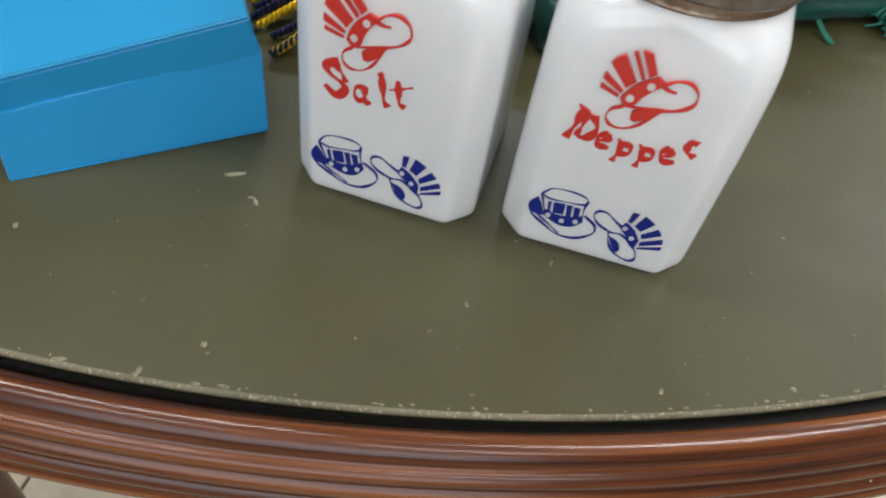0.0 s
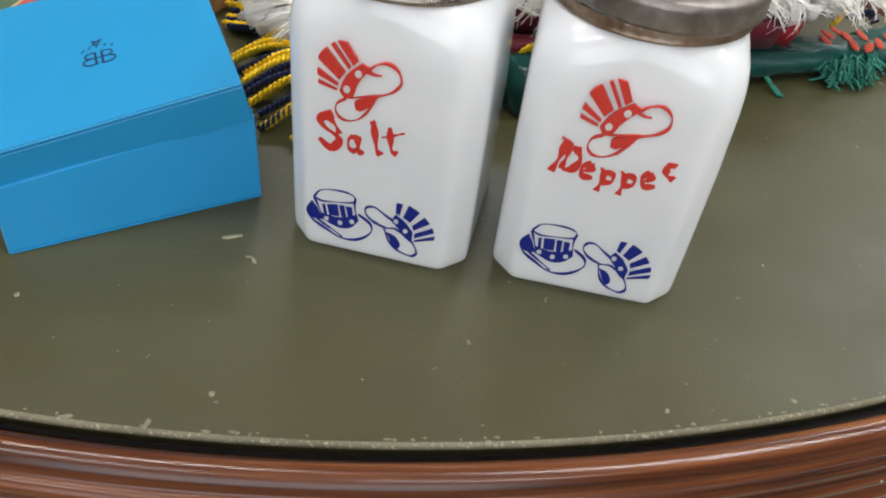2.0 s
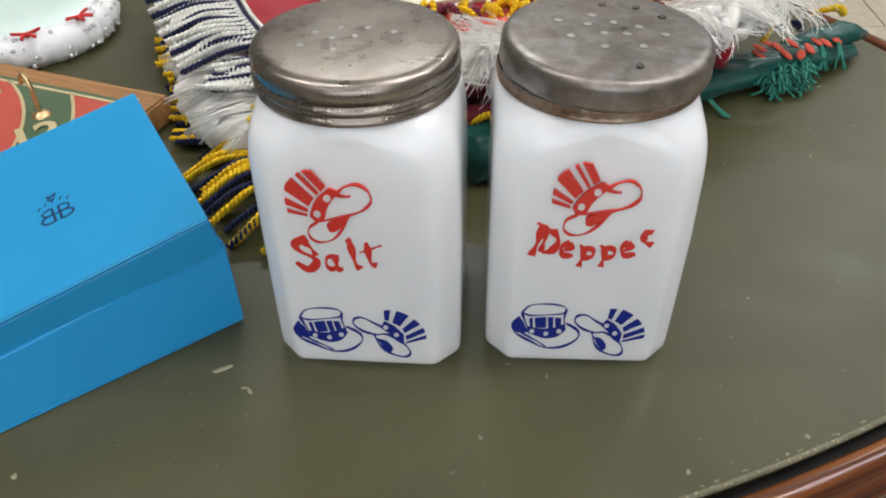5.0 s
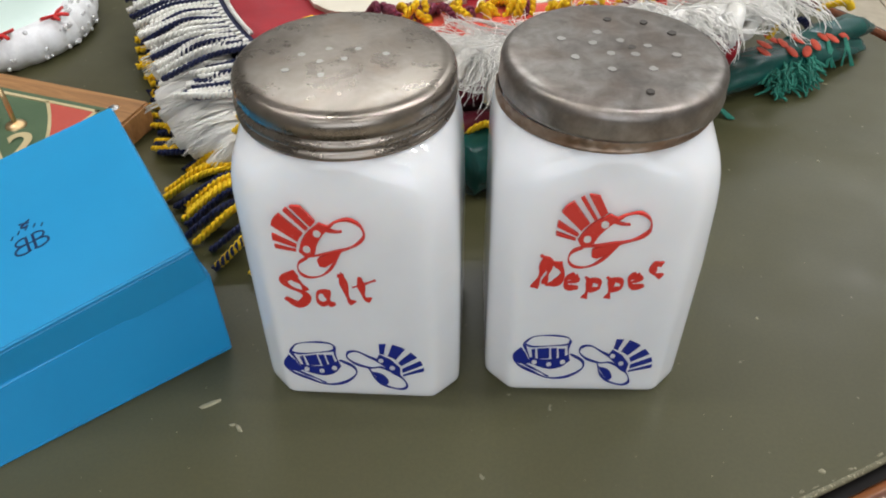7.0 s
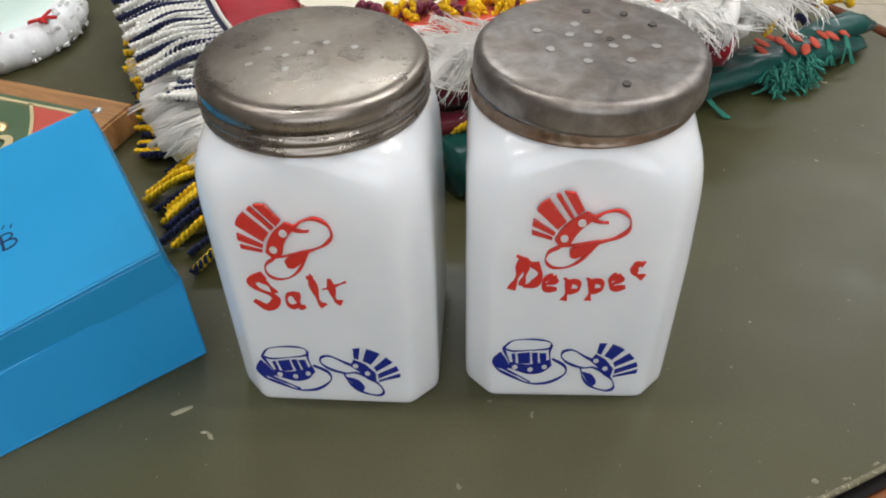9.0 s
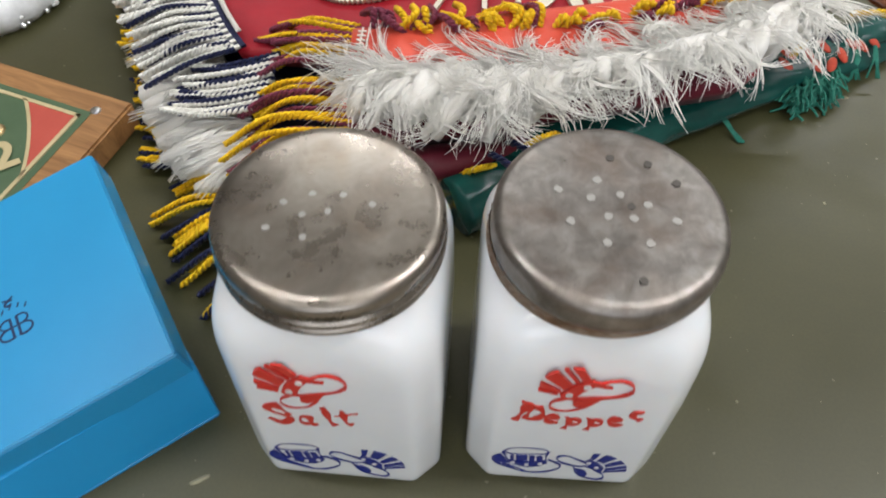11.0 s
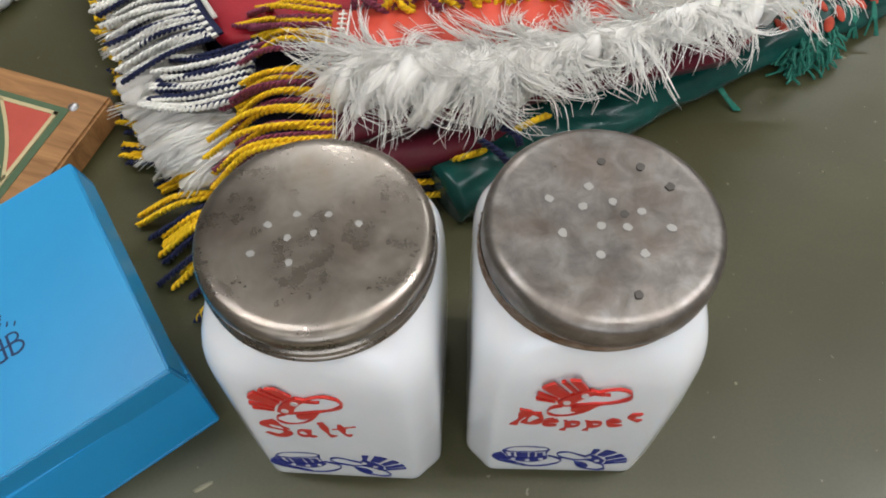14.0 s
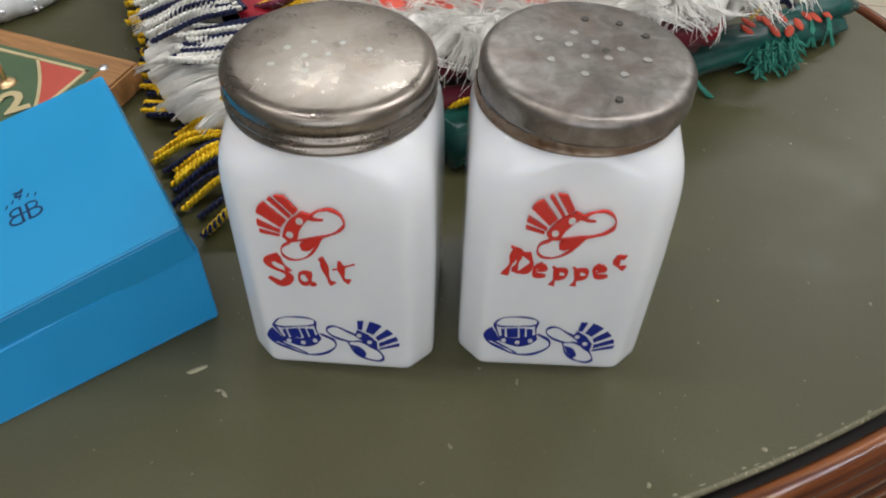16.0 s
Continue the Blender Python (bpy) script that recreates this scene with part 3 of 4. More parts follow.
def red_hat(turn, du, dv):
    top = [(-7.1, 58.6), (-5.7, 61.7), (-3.8, 64.2), (-1.8, 65.7), (-0.2, 66.9)]
    low = [(-5.8, 56.3), (-3.6, 57.0), (-2.1, 60.4), (0.1, 63.4), (2.4, 65.4)]
    bars = [(0.0, 0.07), (0.17, 0.25), (0.36, 0.56), (0.66, 0.73), (0.80, 1.0)]
    ink = [fan([(-12.6, 60.3), (-12.5, 63.6), (-11.3, 68.6), (-8.4, 71.2), (-5.9, 72.7), (-3.3, 72.4)], [(-7.8, 58.6), (-7.3, 60.2), (-6.3, 62.3), (-4.3, 64.6), (-2.4, 66.1), (-0.9, 67.5)], bars),
           plate([tuple(p) for p in spline(top, 16)] + [tuple(p) for p in spline(low, 16)[::-1]]),
           stroke(spline([(1.8, 65.3), (4.0, 66.9), (7.1, 67.3), (9.6, 65.2), (9.9, 61.9), (7.7, 59.5), (4.7, 58.2), (1.5, 57.5), (-4.4, 56.6)], 60), 0.75),
           stroke(spline([(0.8, 64.8), (3.2, 63.9), (4.9, 63.8)], 14), 0.7),
           stroke(spline([(-5.7, 56.3), (-8.2, 54.7), (-8.8, 52.0), (-7.1, 49.9), (-4.0, 49.8), (-1.0, 51.7), (1.8, 55.3), (3.3, 57.7)], 50), 0.7),
           plate([tuple(p) for p in spline([(-3.1, 53.2), (-3.1, 55.7), (-0.3, 56.8), (2.9, 57.3), (0.7, 54.4), (-1.8, 52.8)], 24)])]
    spots = dots([(-4.9, 59.3), (-1.2, 64.0)], 0.95)
    return placed(layered(ink), turn, (-1.3, 61.8), du, dv), placed(spots, turn, (-1.3, 61.8), du, dv)


def blue_hats(turn, du, dv):
    a = [stroke(spline([(-17.9, 20.6), (-15.5, 23.3), (-11.2, 24.0), (-6.8, 23.5), (-5.1, 22.0), (-6.1, 20.3), (-10.9, 19.6), (-15.6, 19.3), (-17.9, 20.6)], 60), 0.6),
         stroke(spline([(-17.9, 20.4), (-17.2, 18.0), (-16.1, 14.6)], 12), 0.8), stroke(spline([(-5.1, 22.0), (-5.5, 18.9), (-5.1, 15.2)], 12), 0.7)]
    for u0, u1 in ((-15.4, -14.5), (-13.8, -10.6), (-10.0, -8.5), (-7.9, -6.2)):
        a.append(plate([(u0 - 0.3, 18.6 - 0.02 * (u0 + 10) ** 2), (u1 - 0.2, 18.8 - 0.02 * (u1 + 10) ** 2), (u1 + 0.1, 14.4), (u0 + 0.2, 14.2)]))
    a.append(plate([tuple(p) for p in spline([(-16.3, 14.8), (-11.9, 13.8), (-8.2, 14.4), (-5.0, 16.0)], 16)] + [tuple(p) for p in spline([(-4.6, 13.6), (-7.1, 10.7), (-10.8, 9.9), (-15.7, 12.1)], 16)]))
    a.append(plate([tuple(p) for p in spline([(-18.4, 18.2), (-20.3, 15.2), (-19.2, 12.4), (-15.9, 12.4), (-16.4, 14.2), (-17.4, 16.8)], 22)]))
    a.append(stroke(spline([(-18.5, 18.6), (-20.5, 15.1), (-19.2, 11.7), (-15.3, 8.8), (-10.5, 5.9), (-5.2, 6.3), (-1.0, 9.8), (-1.0, 13.3), (-4.6, 16.3)], 60), 0.85))
    a.append(stroke(spline([(-19.2, 13.4), (-15.4, 10.4), (-12.6, 8.4), (-10.2, 6.4)], 20), 0.6))
    a.append(fan([(7.4, 22.7), (10.7, 22.5), (14.3, 20.4), (17.5, 16.6), (18.7, 13.2), (18.7, 11.0)], [(7.1, 19.0), (9.1, 17.9), (11.3, 16.2), (12.5, 13.2), (12.6, 10.1), (12.4, 9.0)], [(0.0, 0.13), (0.22, 0.40), (0.49, 0.59), (0.67, 0.78), (0.87, 1.0)]))
    a.append(plate([(5.6, 15.8), (6.9, 18.4), (9.8, 16.2), (12.1, 12.6), (11.8, 9.3), (9.0, 12.0)]))
    a.append(stroke(spline([(6.3, 15.9), (4.1, 17.4), (0.8, 19.9), (-1.7, 19.5), (-2.2, 17.2), (0.0, 14.5), (3.9, 12.8), (6.9, 12.9), (11.4, 9.8)], 60), 0.7))
    a.append(stroke(spline([(3.3, 12.6), (4.5, 8.1), (7.3, 4.6), (11.3, 3.1), (13.2, 4.7), (12.1, 8.3), (9.5, 10.9)], 50), 0.75))
    a.append(plate([tuple(p) for p in spline([(3.8, 11.1), (6.6, 9.9), (8.1, 7.0), (7.2, 5.4), (5.3, 7.8)], 20)]))
    spots = dots([(-14.6, 12.9), (-10.4, 12.0), (-6.6, 13.1), (7.1, 16.0), (9.9, 12.8)], 0.75)
    return placed(layered(a), turn, (0, 13), du, dv), placed(spots, turn, (0, 13), du, dv)


def lid_holes(parent, places, radius, z, bright):
    for k, (u, v) in enumerate(places):
        shiny = k < bright
        ring = [(u / 1000 + radius * math.cos(a) * random.uniform(0.8, 1.15), v / 1000 + radius * math.sin(a) * random.uniform(0.8, 1.15)) for a in np.linspace(0, 2 * math.pi, 11)[:-1]]
        part("shaker_hole", flat_prism(ring, z - 0.0006, z + 0.00022), M_BRIGHT if shiny else M_HOLE, parent, "bright pierced hole" if shiny else "dark pierced hole", False)


def shaker(name, x, y, turn, label, word, places, red, blue, neck):
    sh = thing(name, x, y, T, label, "shaker", turn, group="shakers on the table")
    body = part("bottle", bottle_body(), M_GLASS, sh, "square white milk glass bottle with cut corners")
    neck_set(body, *neck)
    auto_sharp(body, 50)
    hat, hat_dots = red_hat(*red)
    part("hat_print", hat, M_RED_INK, body, "red printed striped hat", False)
    part("hat_dots", hat_dots, M_GLASS, body, "white dots on the red hat", False)
    hats, hats_dots = blue_hats(*blue)
    part("hat_print", hats, M_BLUE_INK, body, "two blue printed striped hats", False)
    part("hat_dots", hats_dots, M_GLASS, body, "white dots on the blue hats", False)
    part("lettering", letters(word, places), M_RED_INK, body, "red lettering", False)
    return sh


SALT_NECK, PEPPER_NECK = (-0.0013, 0.0017), (0.0, 0.0024)
random.seed(5)
salt = shaker("salt_shaker", 0.0205, 0.0284, 0.0, "white milk glass salt shaker with printed hats and tarnished lid", "Salt",
              [(-14.1, 43.3, 0), (-6.7, 40.4, 0), (-0.9, 43.9, 0), (3.7, 44.0, 0)], (7.3, -4.8, -1.4), (4.4, -0.4, -0.2), SALT_NECK)
lid = part("lid", lathe([(0.0240, 0.0834), (0.0258, 0.0832), (0.0264, 0.0836), (0.0265, 0.0842), (0.0259, 0.0848), (0.0254, 0.0852), (0.0256, 0.0856), (0.0265, 0.0862), (0.0267, 0.0870), (0.0263, 0.0877),
                        (0.0257, 0.0881), (0.0257, 0.0885), (0.0262, 0.0891), (0.0264, 0.0901), (0.0264, 0.0917), (0.0261, 0.0929), (0.0253, 0.0938), (0.0242, 0.0943), (0.0225, 0.0945), (0.0150, 0.0948),
                        (0.0060, 0.0950), (0.0004, 0.0950)], 128, False, True), M_LID_SALT, salt, "tarnished tin screw lid with rolled rims")
lid.matrix_local = pose(*SALT_NECK, -0.0012) @ Matrix.Diagonal((1.045, 1.045, 1, 1))
lid_holes(lid, [(-12.3, -7.2), (-9.9, 0.3), (-4.0, 3.3), (2.9, 3.6), (9.7, 1.5), (-5.2, -2.8), (0.3, -1.4), (-3.9, -8.9)], 0.00085, 0.0948, 8)
part("lid_rim", lathe([(0.0250, 0.0830), (0.0261, 0.0828), (0.0266, 0.0832), (0.0262, 0.0836)], 96), M_RUST, salt, "rusted lower edge of the lid").matrix_local = pose(*SALT_NECK, -0.0012) @ Matrix.Diagonal((1.03, 1.03, 1, 1))

pepper = shaker("pepper_shaker", 0.0837, 0.0333, 1.7, "white milk glass pepper shaker with printed hats and rusty lid", "Pepper",
                [(-13.4, 47.9, 0), (-7.2, 44.5, 0), (-1.9, 42.8, 0), (3.8, 43.0, 4), (9.1, 45.0, 16), (13.9, 48.9, 12)], (0, 0, 0), (0, 0, 0), PEPPER_NECK)
lid = part("lid", lathe([(0.0240, 0.0865), (0.0262, 0.0864), (0.0267, 0.0868), (0.0268, 0.0877), (0.0266, 0.0894), (0.0266, 0.0920), (0.0263, 0.0932), (0.0256, 0.0940), (0.0245, 0.0945), (0.0230, 0.0946),
                        (0.0160, 0.0949), (0.0060, 0.0951), (0.0004, 0.0951)], 128, False, True), M_LID_PEPPER, pepper, "dull grey stained metal lid")
lid.matrix_local = pose(PEPPER_NECK[0] - 0.0002, PEPPER_NECK[1] + 0.0006, -0.0012, 0.4, 0.9, 0) @ Matrix.Diagonal((1.045, 1.045, 1, 1))


def fluted(profile, n=144, depth=0.00035, waves=48):
    return rings([[((r + depth * w * math.cos(2 * math.pi * j / n * waves)) * math.cos(2 * math.pi * j / n), (r + depth * w * math.cos(2 * math.pi * j / n * waves)) * math.sin(2 * math.pi * j / n), z) for j in range(n)] for r, z, w in profile])


part("lid_rim", fluted([(0.0240, 0.0831, 0), (0.0262, 0.0830, 0), (0.0267, 0.0834, 0), (0.0264, 0.0839, 0), (0.0262, 0.0843, 1), (0.0263, 0.0853, 1), (0.0264, 0.0860, 1), (0.0262, 0.0865, 0)]), M_RUST, pepper, "rusted fluted collar under the lid").matrix_local = pose(*PEPPER_NECK, -0.0012) @ Matrix.Diagonal((1.03, 1.03, 1, 1))
lid_holes(lid, [(-9.6, -3.9), (-4.8, 3.0), (1.8, 4.5), (7.9, 2.1), (13.8, -2.0), (-1.3, -1.9), (4.4, -2.1), (7.4, -8.6), (-1.9, -9.2), (-3.2, 8.4), (-12.1, 4.9), (8.9, 14.2), (14.9, 8.9), (0.3, 15.4), (4.0, 1.2), (5.1, -18.5)], 0.00105, 0.0950, 11)


# ---- the blue gift box ----
def gift_box():
    W, D, H = 0.0758, 0.076, 0.0310
    ang = 40.6
    ca, sa = math.cos(radians(ang)), math.sin(radians(ang))
    cx, cy = -0.0221 - W / 2 * ca - D / 2 * sa, 0.0162 - W / 2 * sa + D / 2 * ca
    gb = thing("gift_box", cx, cy, T, "bright blue card gift box with its lid set askew", "box", ang)
    wall = 0.0014

    def panel(name, w, d, h, px, py, pz, material, parent, label=""):
        bm = slab_box(w, d, h, 0.0005, 3)
        bmesh.ops.translate(bm, verts=bm.verts, vec=(px, py, pz))
        if material is M_BOX_INSIDE:
            # the squashed base: lower and pushed in towards one end
            for v in bm.verts:
                far = min(1.0, max(0.0, 0.5 - v.co.x / W))
                up = v.co.z / H
                v.co.z *= 1 - 0.42 * far
                v.co.y += up * (0.0020 + 0.0060 * far) * max(0.0, 0.5 - v.co.y / D)
        return auto_sharp(part(name, bm, material, parent, label), 30)

    def tray(name, w, d, h, up, material, label):
        """An open card tray: its floor (or top) panel, and four sides under it."""
        main = panel(name, w, d, wall, 0, 0, wall / 2 if up else h - wall / 2, material, gb, label)
        z, hs = (h + wall) / 2 if up else (h - wall) / 2, h - wall
        for s in (-1, 1):
            panel("side_panel", w, wall, hs, 0, s * (d - wall) / 2, z, material, main)
            panel("side_panel", wall, d - 2 * wall, hs, s * (w - wall) / 2, 0, z, material, main)
        return main
    tray("box_base", W, D, H, True, M_BOX_INSIDE, "blue card base")
    lw, ld, lh = 0.0770, 0.0820, 0.0138
    lidp = tray("box_lid", lw, ld, lh, False, M_BOX, "light blue card lid tilted up at one end")
    corner = pose(-0.0255, 0.0150, T + 0.0430, 1.5, -11.0, 34.6)
    lidp.matrix_local = pose(cx, cy, T, 0, 0, ang).inverted() @ corner @ Matrix.Translation((-lw / 2, ld / 2, -lh))
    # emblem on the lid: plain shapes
    e = []

    def mark(pts, w):
        P = np.array(pts, float)
        tan = np.gradient(P, axis=0)
        tan /= np.linalg.norm(tan, axis=1)[:, None] + 1e-9
        nor = np.c_[-tan[:, 1], tan[:, 0]] * w / 2
        for i in range(len(P) - 1):
            q = [P[i] + nor[i], P[i + 1] + nor[i + 1], P[i + 1] - nor[i + 1], P[i] - nor[i]]
            e.append(flat_prism([tuple(k / 1000) for k in q][::-1], lh - 0.0005, lh + 0.00012))
    ox, oy = 0.6, -6.5
    for s in (-1, 1):
        mark([(ox + s * 1.0, oy - 3.6), (ox + s * 1.0, oy + 3.4)], 0.8)
        mark([(ox + s * x, oy + y) for x, y in ell((2.0, 1.7), 2.2, 1.6, 0, -120, 120, 14)], 0.6)
        mark([(ox + s * x, oy + y) for x, y in ell((2.2, -1.8), 2.7, 1.9, 0, -130, 120, 14)], 0.7)
    mark([(ox - 1.0, oy), (ox + 1.0, oy)], 0.5)
    for k in range(5):
        a = radians(130 - k * 20)
        mark([(ox + 7.0 * math.cos(a) - 0.4, oy + 0.6 + 6.4 * math.sin(a) - 0.7), (ox + 7.0 * math.cos(a) + 0.4, oy + 0.6 + 6.4 * math.sin(a) + 0.7)], 0.45)
    mark(ell((ox, oy + 8.6), 1.2, 0.8, 20, 0, 300, 12), 0.8)
    mark([(ox - 1.6, oy + 10.2), (ox, oy + 9.6), (ox + 1.7, oy + 10.4)], 0.6)
    part("emblem", joined(e), M_LOGO, lidp, "small navy printed emblem", False)


gift_box()


# ---- the target board ----
BOARD_X, BOARD_Y, BOARD_TURN = -0.2260, 0.0775, -16.0


def target_board():
    bd = thing("target_board", BOARD_X, BOARD_Y, T, "wooden ring toss game board painted green and red", "game board", BOARD_TURN)
    x0, x1, y0, y1, top = -0.117, 0.117, 0.0095, 0.0975, 0.0125
    slab = slab_box(x1 - x0, y1 - y0, top, 0.0010, 2)
    bmesh.ops.translate(slab, verts=slab.verts, vec=((x0 + x1) / 2, (y0 + y1) / 2, top / 2))
    auto_sharp(part("board", slab, M_BOARD, bd, "bare pine board with chipped edges"), 35)
    fx, fy = 0.1055, 0.0865  # painted face

    def region(r0, r1, z, t0=0.04, t1=1.0):
        """The part of the ring r0..r1 that lies on the painted panel."""
        pieces = []
        n, m = 90, max(2, int((r1 - r0) / 0.004))
        px, py = 0.1017, 0.0828
        for i in range(n):
            for k in range(m):
                q = []
                for a, r in ((i, k), (i, k + 1), (i + 1, k + 1), (i + 1, k)):
                    t = math.pi * (t0 + (t1 - t0) * a / n)
                    rr = r0 + (r1 - r0) * r / m
                    lim = min(px / max(abs(math.cos(t)), 1e-6), py / max(abs(math.sin(t)), 1e-6))
                    rr = min(rr, lim)
                    q.append((rr * math.cos(t), max(rr * math.sin(t), y0 + 0.001)))
                area = sum(q[j][0] * q[(j + 1) % 4][1] - q[(j + 1) % 4][0] * q[j][1] for j in range(4))
                if abs(area) > 4e-8:
                    pieces.append(([(x, y, z) for x, y in q], [(0, 1, 2, 3)] if area > 0 else [(3, 2, 1, 0)]))
        return joined(pieces)
    face = flat_prism([(-fx, y0 + 0.0006), (fx, y0 + 0.0006), (fx, fy), (-fx, fy)], top - 0.001, top + 0.00025)
    part("painted_ground", face, M_GREEN, bd, "worn dark green paint", False)
    for t0, t1 in ((0.04, 0.5), (0.5, 1.0)):
        part("painted_corner", region(0.113, 0.2, top + 0.0005, t0, t1), M_BOARD_RED, bd, "faded red painted corner", False)
    part("painted_ring", region(0.0755, 0.0933, top + 0.0005), M_BOARD_RED, bd, "faded red painted ring", False)
    for r in (0.0755, 0.0933, 0.113):
        for t0, t1 in ((0.04, 0.5), (0.5, 1.0)):
            part("ring_line", region(r - 0.0007, r + 0.0007, top + 0.0008, t0, t1), M_TAN, bd, "thin tan painted line", False)
    for a, b in (((-0.1017, 0.0828), (0.1017, 0.0828)), ((0.1017, y0), (0.1017, 0.0828)), ((-0.1017, y0), (-0.1017, 0.0828))):
        w = 0.0008
        q = [(min(a[0], b[0]) - w, min(a[1], b[1]) - w + (w if a[0] == b[0] else 0)), (max(a[0], b[0]) + w, max(a[1], b[1]) + w)]
        part("border_line", flat_prism([(q[0][0], q[0][1]), (q[1][0], q[0][1]), (q[1][0], q[1][1]), (q[0][0], q[1][1])], top, top + 0.0008), M_TAN, bd, "thin tan painted line", False)

    def number(word, x, y, size, turn):
        cu = bpy.data.curves.new("number", "FONT")
        cu.body, cu.size, cu.align_x, cu.offset = word, size, "CENTER", size * 0.028
        ob = bpy.data.objects.new("number", cu)
        me = ob.to_mesh()
        ca, sa = math.cos(radians(turn)), math.sin(radians(turn))
        v = [(x + p.co.x * ca - p.co.y * sa, y + p.co.x * sa + p.co.y * ca, top + 0.0010) for p in me.vertices]
        f = [tuple(q.vertices) for q in me.polygons]
        ob.to_mesh_clear()
        bpy.data.objects.remove(ob)
        bpy.data.curves.remove(cu)
        part("painted_number", (v, f), M_TAN, bd, "tan painted number", False)
    number("12", 0.0912, 0.0462, 0.0205, 52)
    number("9", 0.0440, 0.0600, 0.0190, 54)

    def hook(x, y):
        hk = part("hook", lathe([(0.0001, 0.0022), (0.0016, 0.0021), (0.0036, 0.0012), (0.0042, 0.0002), (0.0042, -0.001)], 24), M_BRASS, bd, "brass cup hook")
        hk.location = (x, y, top)
        part("shank", tube(smooth_line([(0, 0, 0.001), (0, 0, 0.008), (-0.001, 0.0006, 0.014), (-0.0035, 0.0015, 0.0175), (-0.006, 0.002, 0.0165), (-0.0068, 0.002, 0.013)], 24), 0.00095, 8), M_BRASS, hk, "bent brass shank")
    hook(0.0770, 0.0640)
    hook(0.0430, 0.0720)
    for x, y in ((0.1060, 0.0880), (-0.1060, 0.0880)):
        pin = part("nail", lathe([(0.0001, 0.0009), (0.0014, 0.0008), (0.0021, 0.0003), (0.0022, -0.0006)], 20), M_STEEL, bd, "flat steel nail head")
        pin.location = (x, y, top)


target_board()


# ---- the white ornament ----
def ornament():
    orn = thing("round_ornament", -0.1985, 0.2215, T, "round white padded ornament with silver edging and red bows", "ornament")
    n, loops = 140, []
    for k, (r, z, lump) in enumerate([(0.040, 0.0005, 0), (0.0485, 0.0006, 0.4), (0.0505, 0.0040, 1), (0.0510, 0.0085, 1), (0.0490, 0.0135, 0.8), (0.0455, 0.0160, 0.5), (0.0415, 0.0158, 0.2), (0.036, 0.0148, 0.0), (0.02, 0.0150, 0), (0.0005, 0.0152, 0)]):
        lp = []
        for j in range(n):
            t = 2 * math.pi * j / n
            w = lump * (0.0012 * math.cos(t * 28) + 0.0010 * noise.noise((math.cos(t) * 9, math.sin(t) * 9, z * 200)))
            lp.append(((r + w) * math.cos(t), (r + w) * math.sin(t), max(z + lump * 0.0008 * noise.noise((math.cos(t) * 14, math.sin(t) * 14, k)), 0.0004)))
        loops.append(lp)
    body = part("padded_body", rings(loops, True, True), M_FELT, orn, "padded white fabric body")
    M_MINT = paper_material("mint_fabric", (0.55, 0.68, 0.62), (0.62, 0.74, 0.68))
    part("top_panel", lathe([(0.0385, 0.0150), (0.037, 0.0158), (0.02, 0.0160), (0.0005, 0.0162)], 64), M_MINT, orn, "pale mint inner panel")
    random.seed(8)
    for k in range(90):
        t = random.uniform(-1.9, 0.6)
        r, z = random.choice([(0.0512, 0.003), (0.0514, 0.007), (0.0500, 0.012), (0.0465, 0.0158), (0.0440, 0.0166)])
        s = random.uniform(0.0006, 0.0015)
        bm = bmesh.new()
        bmesh.ops.create_icosphere(bm, subdivisions=1, radius=s)
        sp = part("sequin", bm, M_FOIL, body, "", False)
        sp.location = (r * math.cos(t), r * math.sin(t), z)
    for t in (-0.95, -0.35, -1.75):
        bow = part("bow", tube([(0, 0, 0), (0, 0.0008, 0.0006), (0, 0.0016, 0)], 0.0014, 8), M_RIBBON, orn, "small red ribbon bow")
        for s in (-1, 1):
            v = [(0, 0, 0.0004), (s * 0.006, 0.003, 0.001), (s * 0.007, -0.0005, 0.0022), (0, -0.0006, 0.001), (0, 0, 0.0015), (s * 0.0058, 0.0032, 0.0024), (s * 0.0068, -0.0004, 0.0034), (0, -0.0006, 0.002)]
            part("loop", (v, [(0, 1, 2, 3), (7, 6, 5, 4), (0, 4, 5, 1), (1, 5, 6, 2), (2, 6, 7, 3)]), M_RIBBON, bow)
            part("tail", tube([(0, 0, 0.001), (s * 0.002, -0.003, 0.001), (s * 0.003, -0.0065, 0.0002)], 0.0009, 6), M_RIBBON, bow)
        bow.matrix_local = pose(0.0465 * math.cos(t), 0.0465 * math.sin(t), 0.0165, -14, 0, math.degrees(t) + 90)


ornament()


# ---- the folded souvenir covers behind the shakers ----
def along(pts, s):
    """A point at the share s of a polyline's length, in metres from millimetres."""
    P = np.array(pts, float)
    d = np.r_[0, np.cumsum(np.linalg.norm(np.diff(P, axis=0), axis=1))]
    return np.array([np.interp(s * d[-1], d, P[:, k]) for k in (0, 1)]) / 1000


def wavy(z, amp, scale, seed=0.0):
    return lambda u, v: z + amp * noise.noise((u * scale, v * scale, seed))


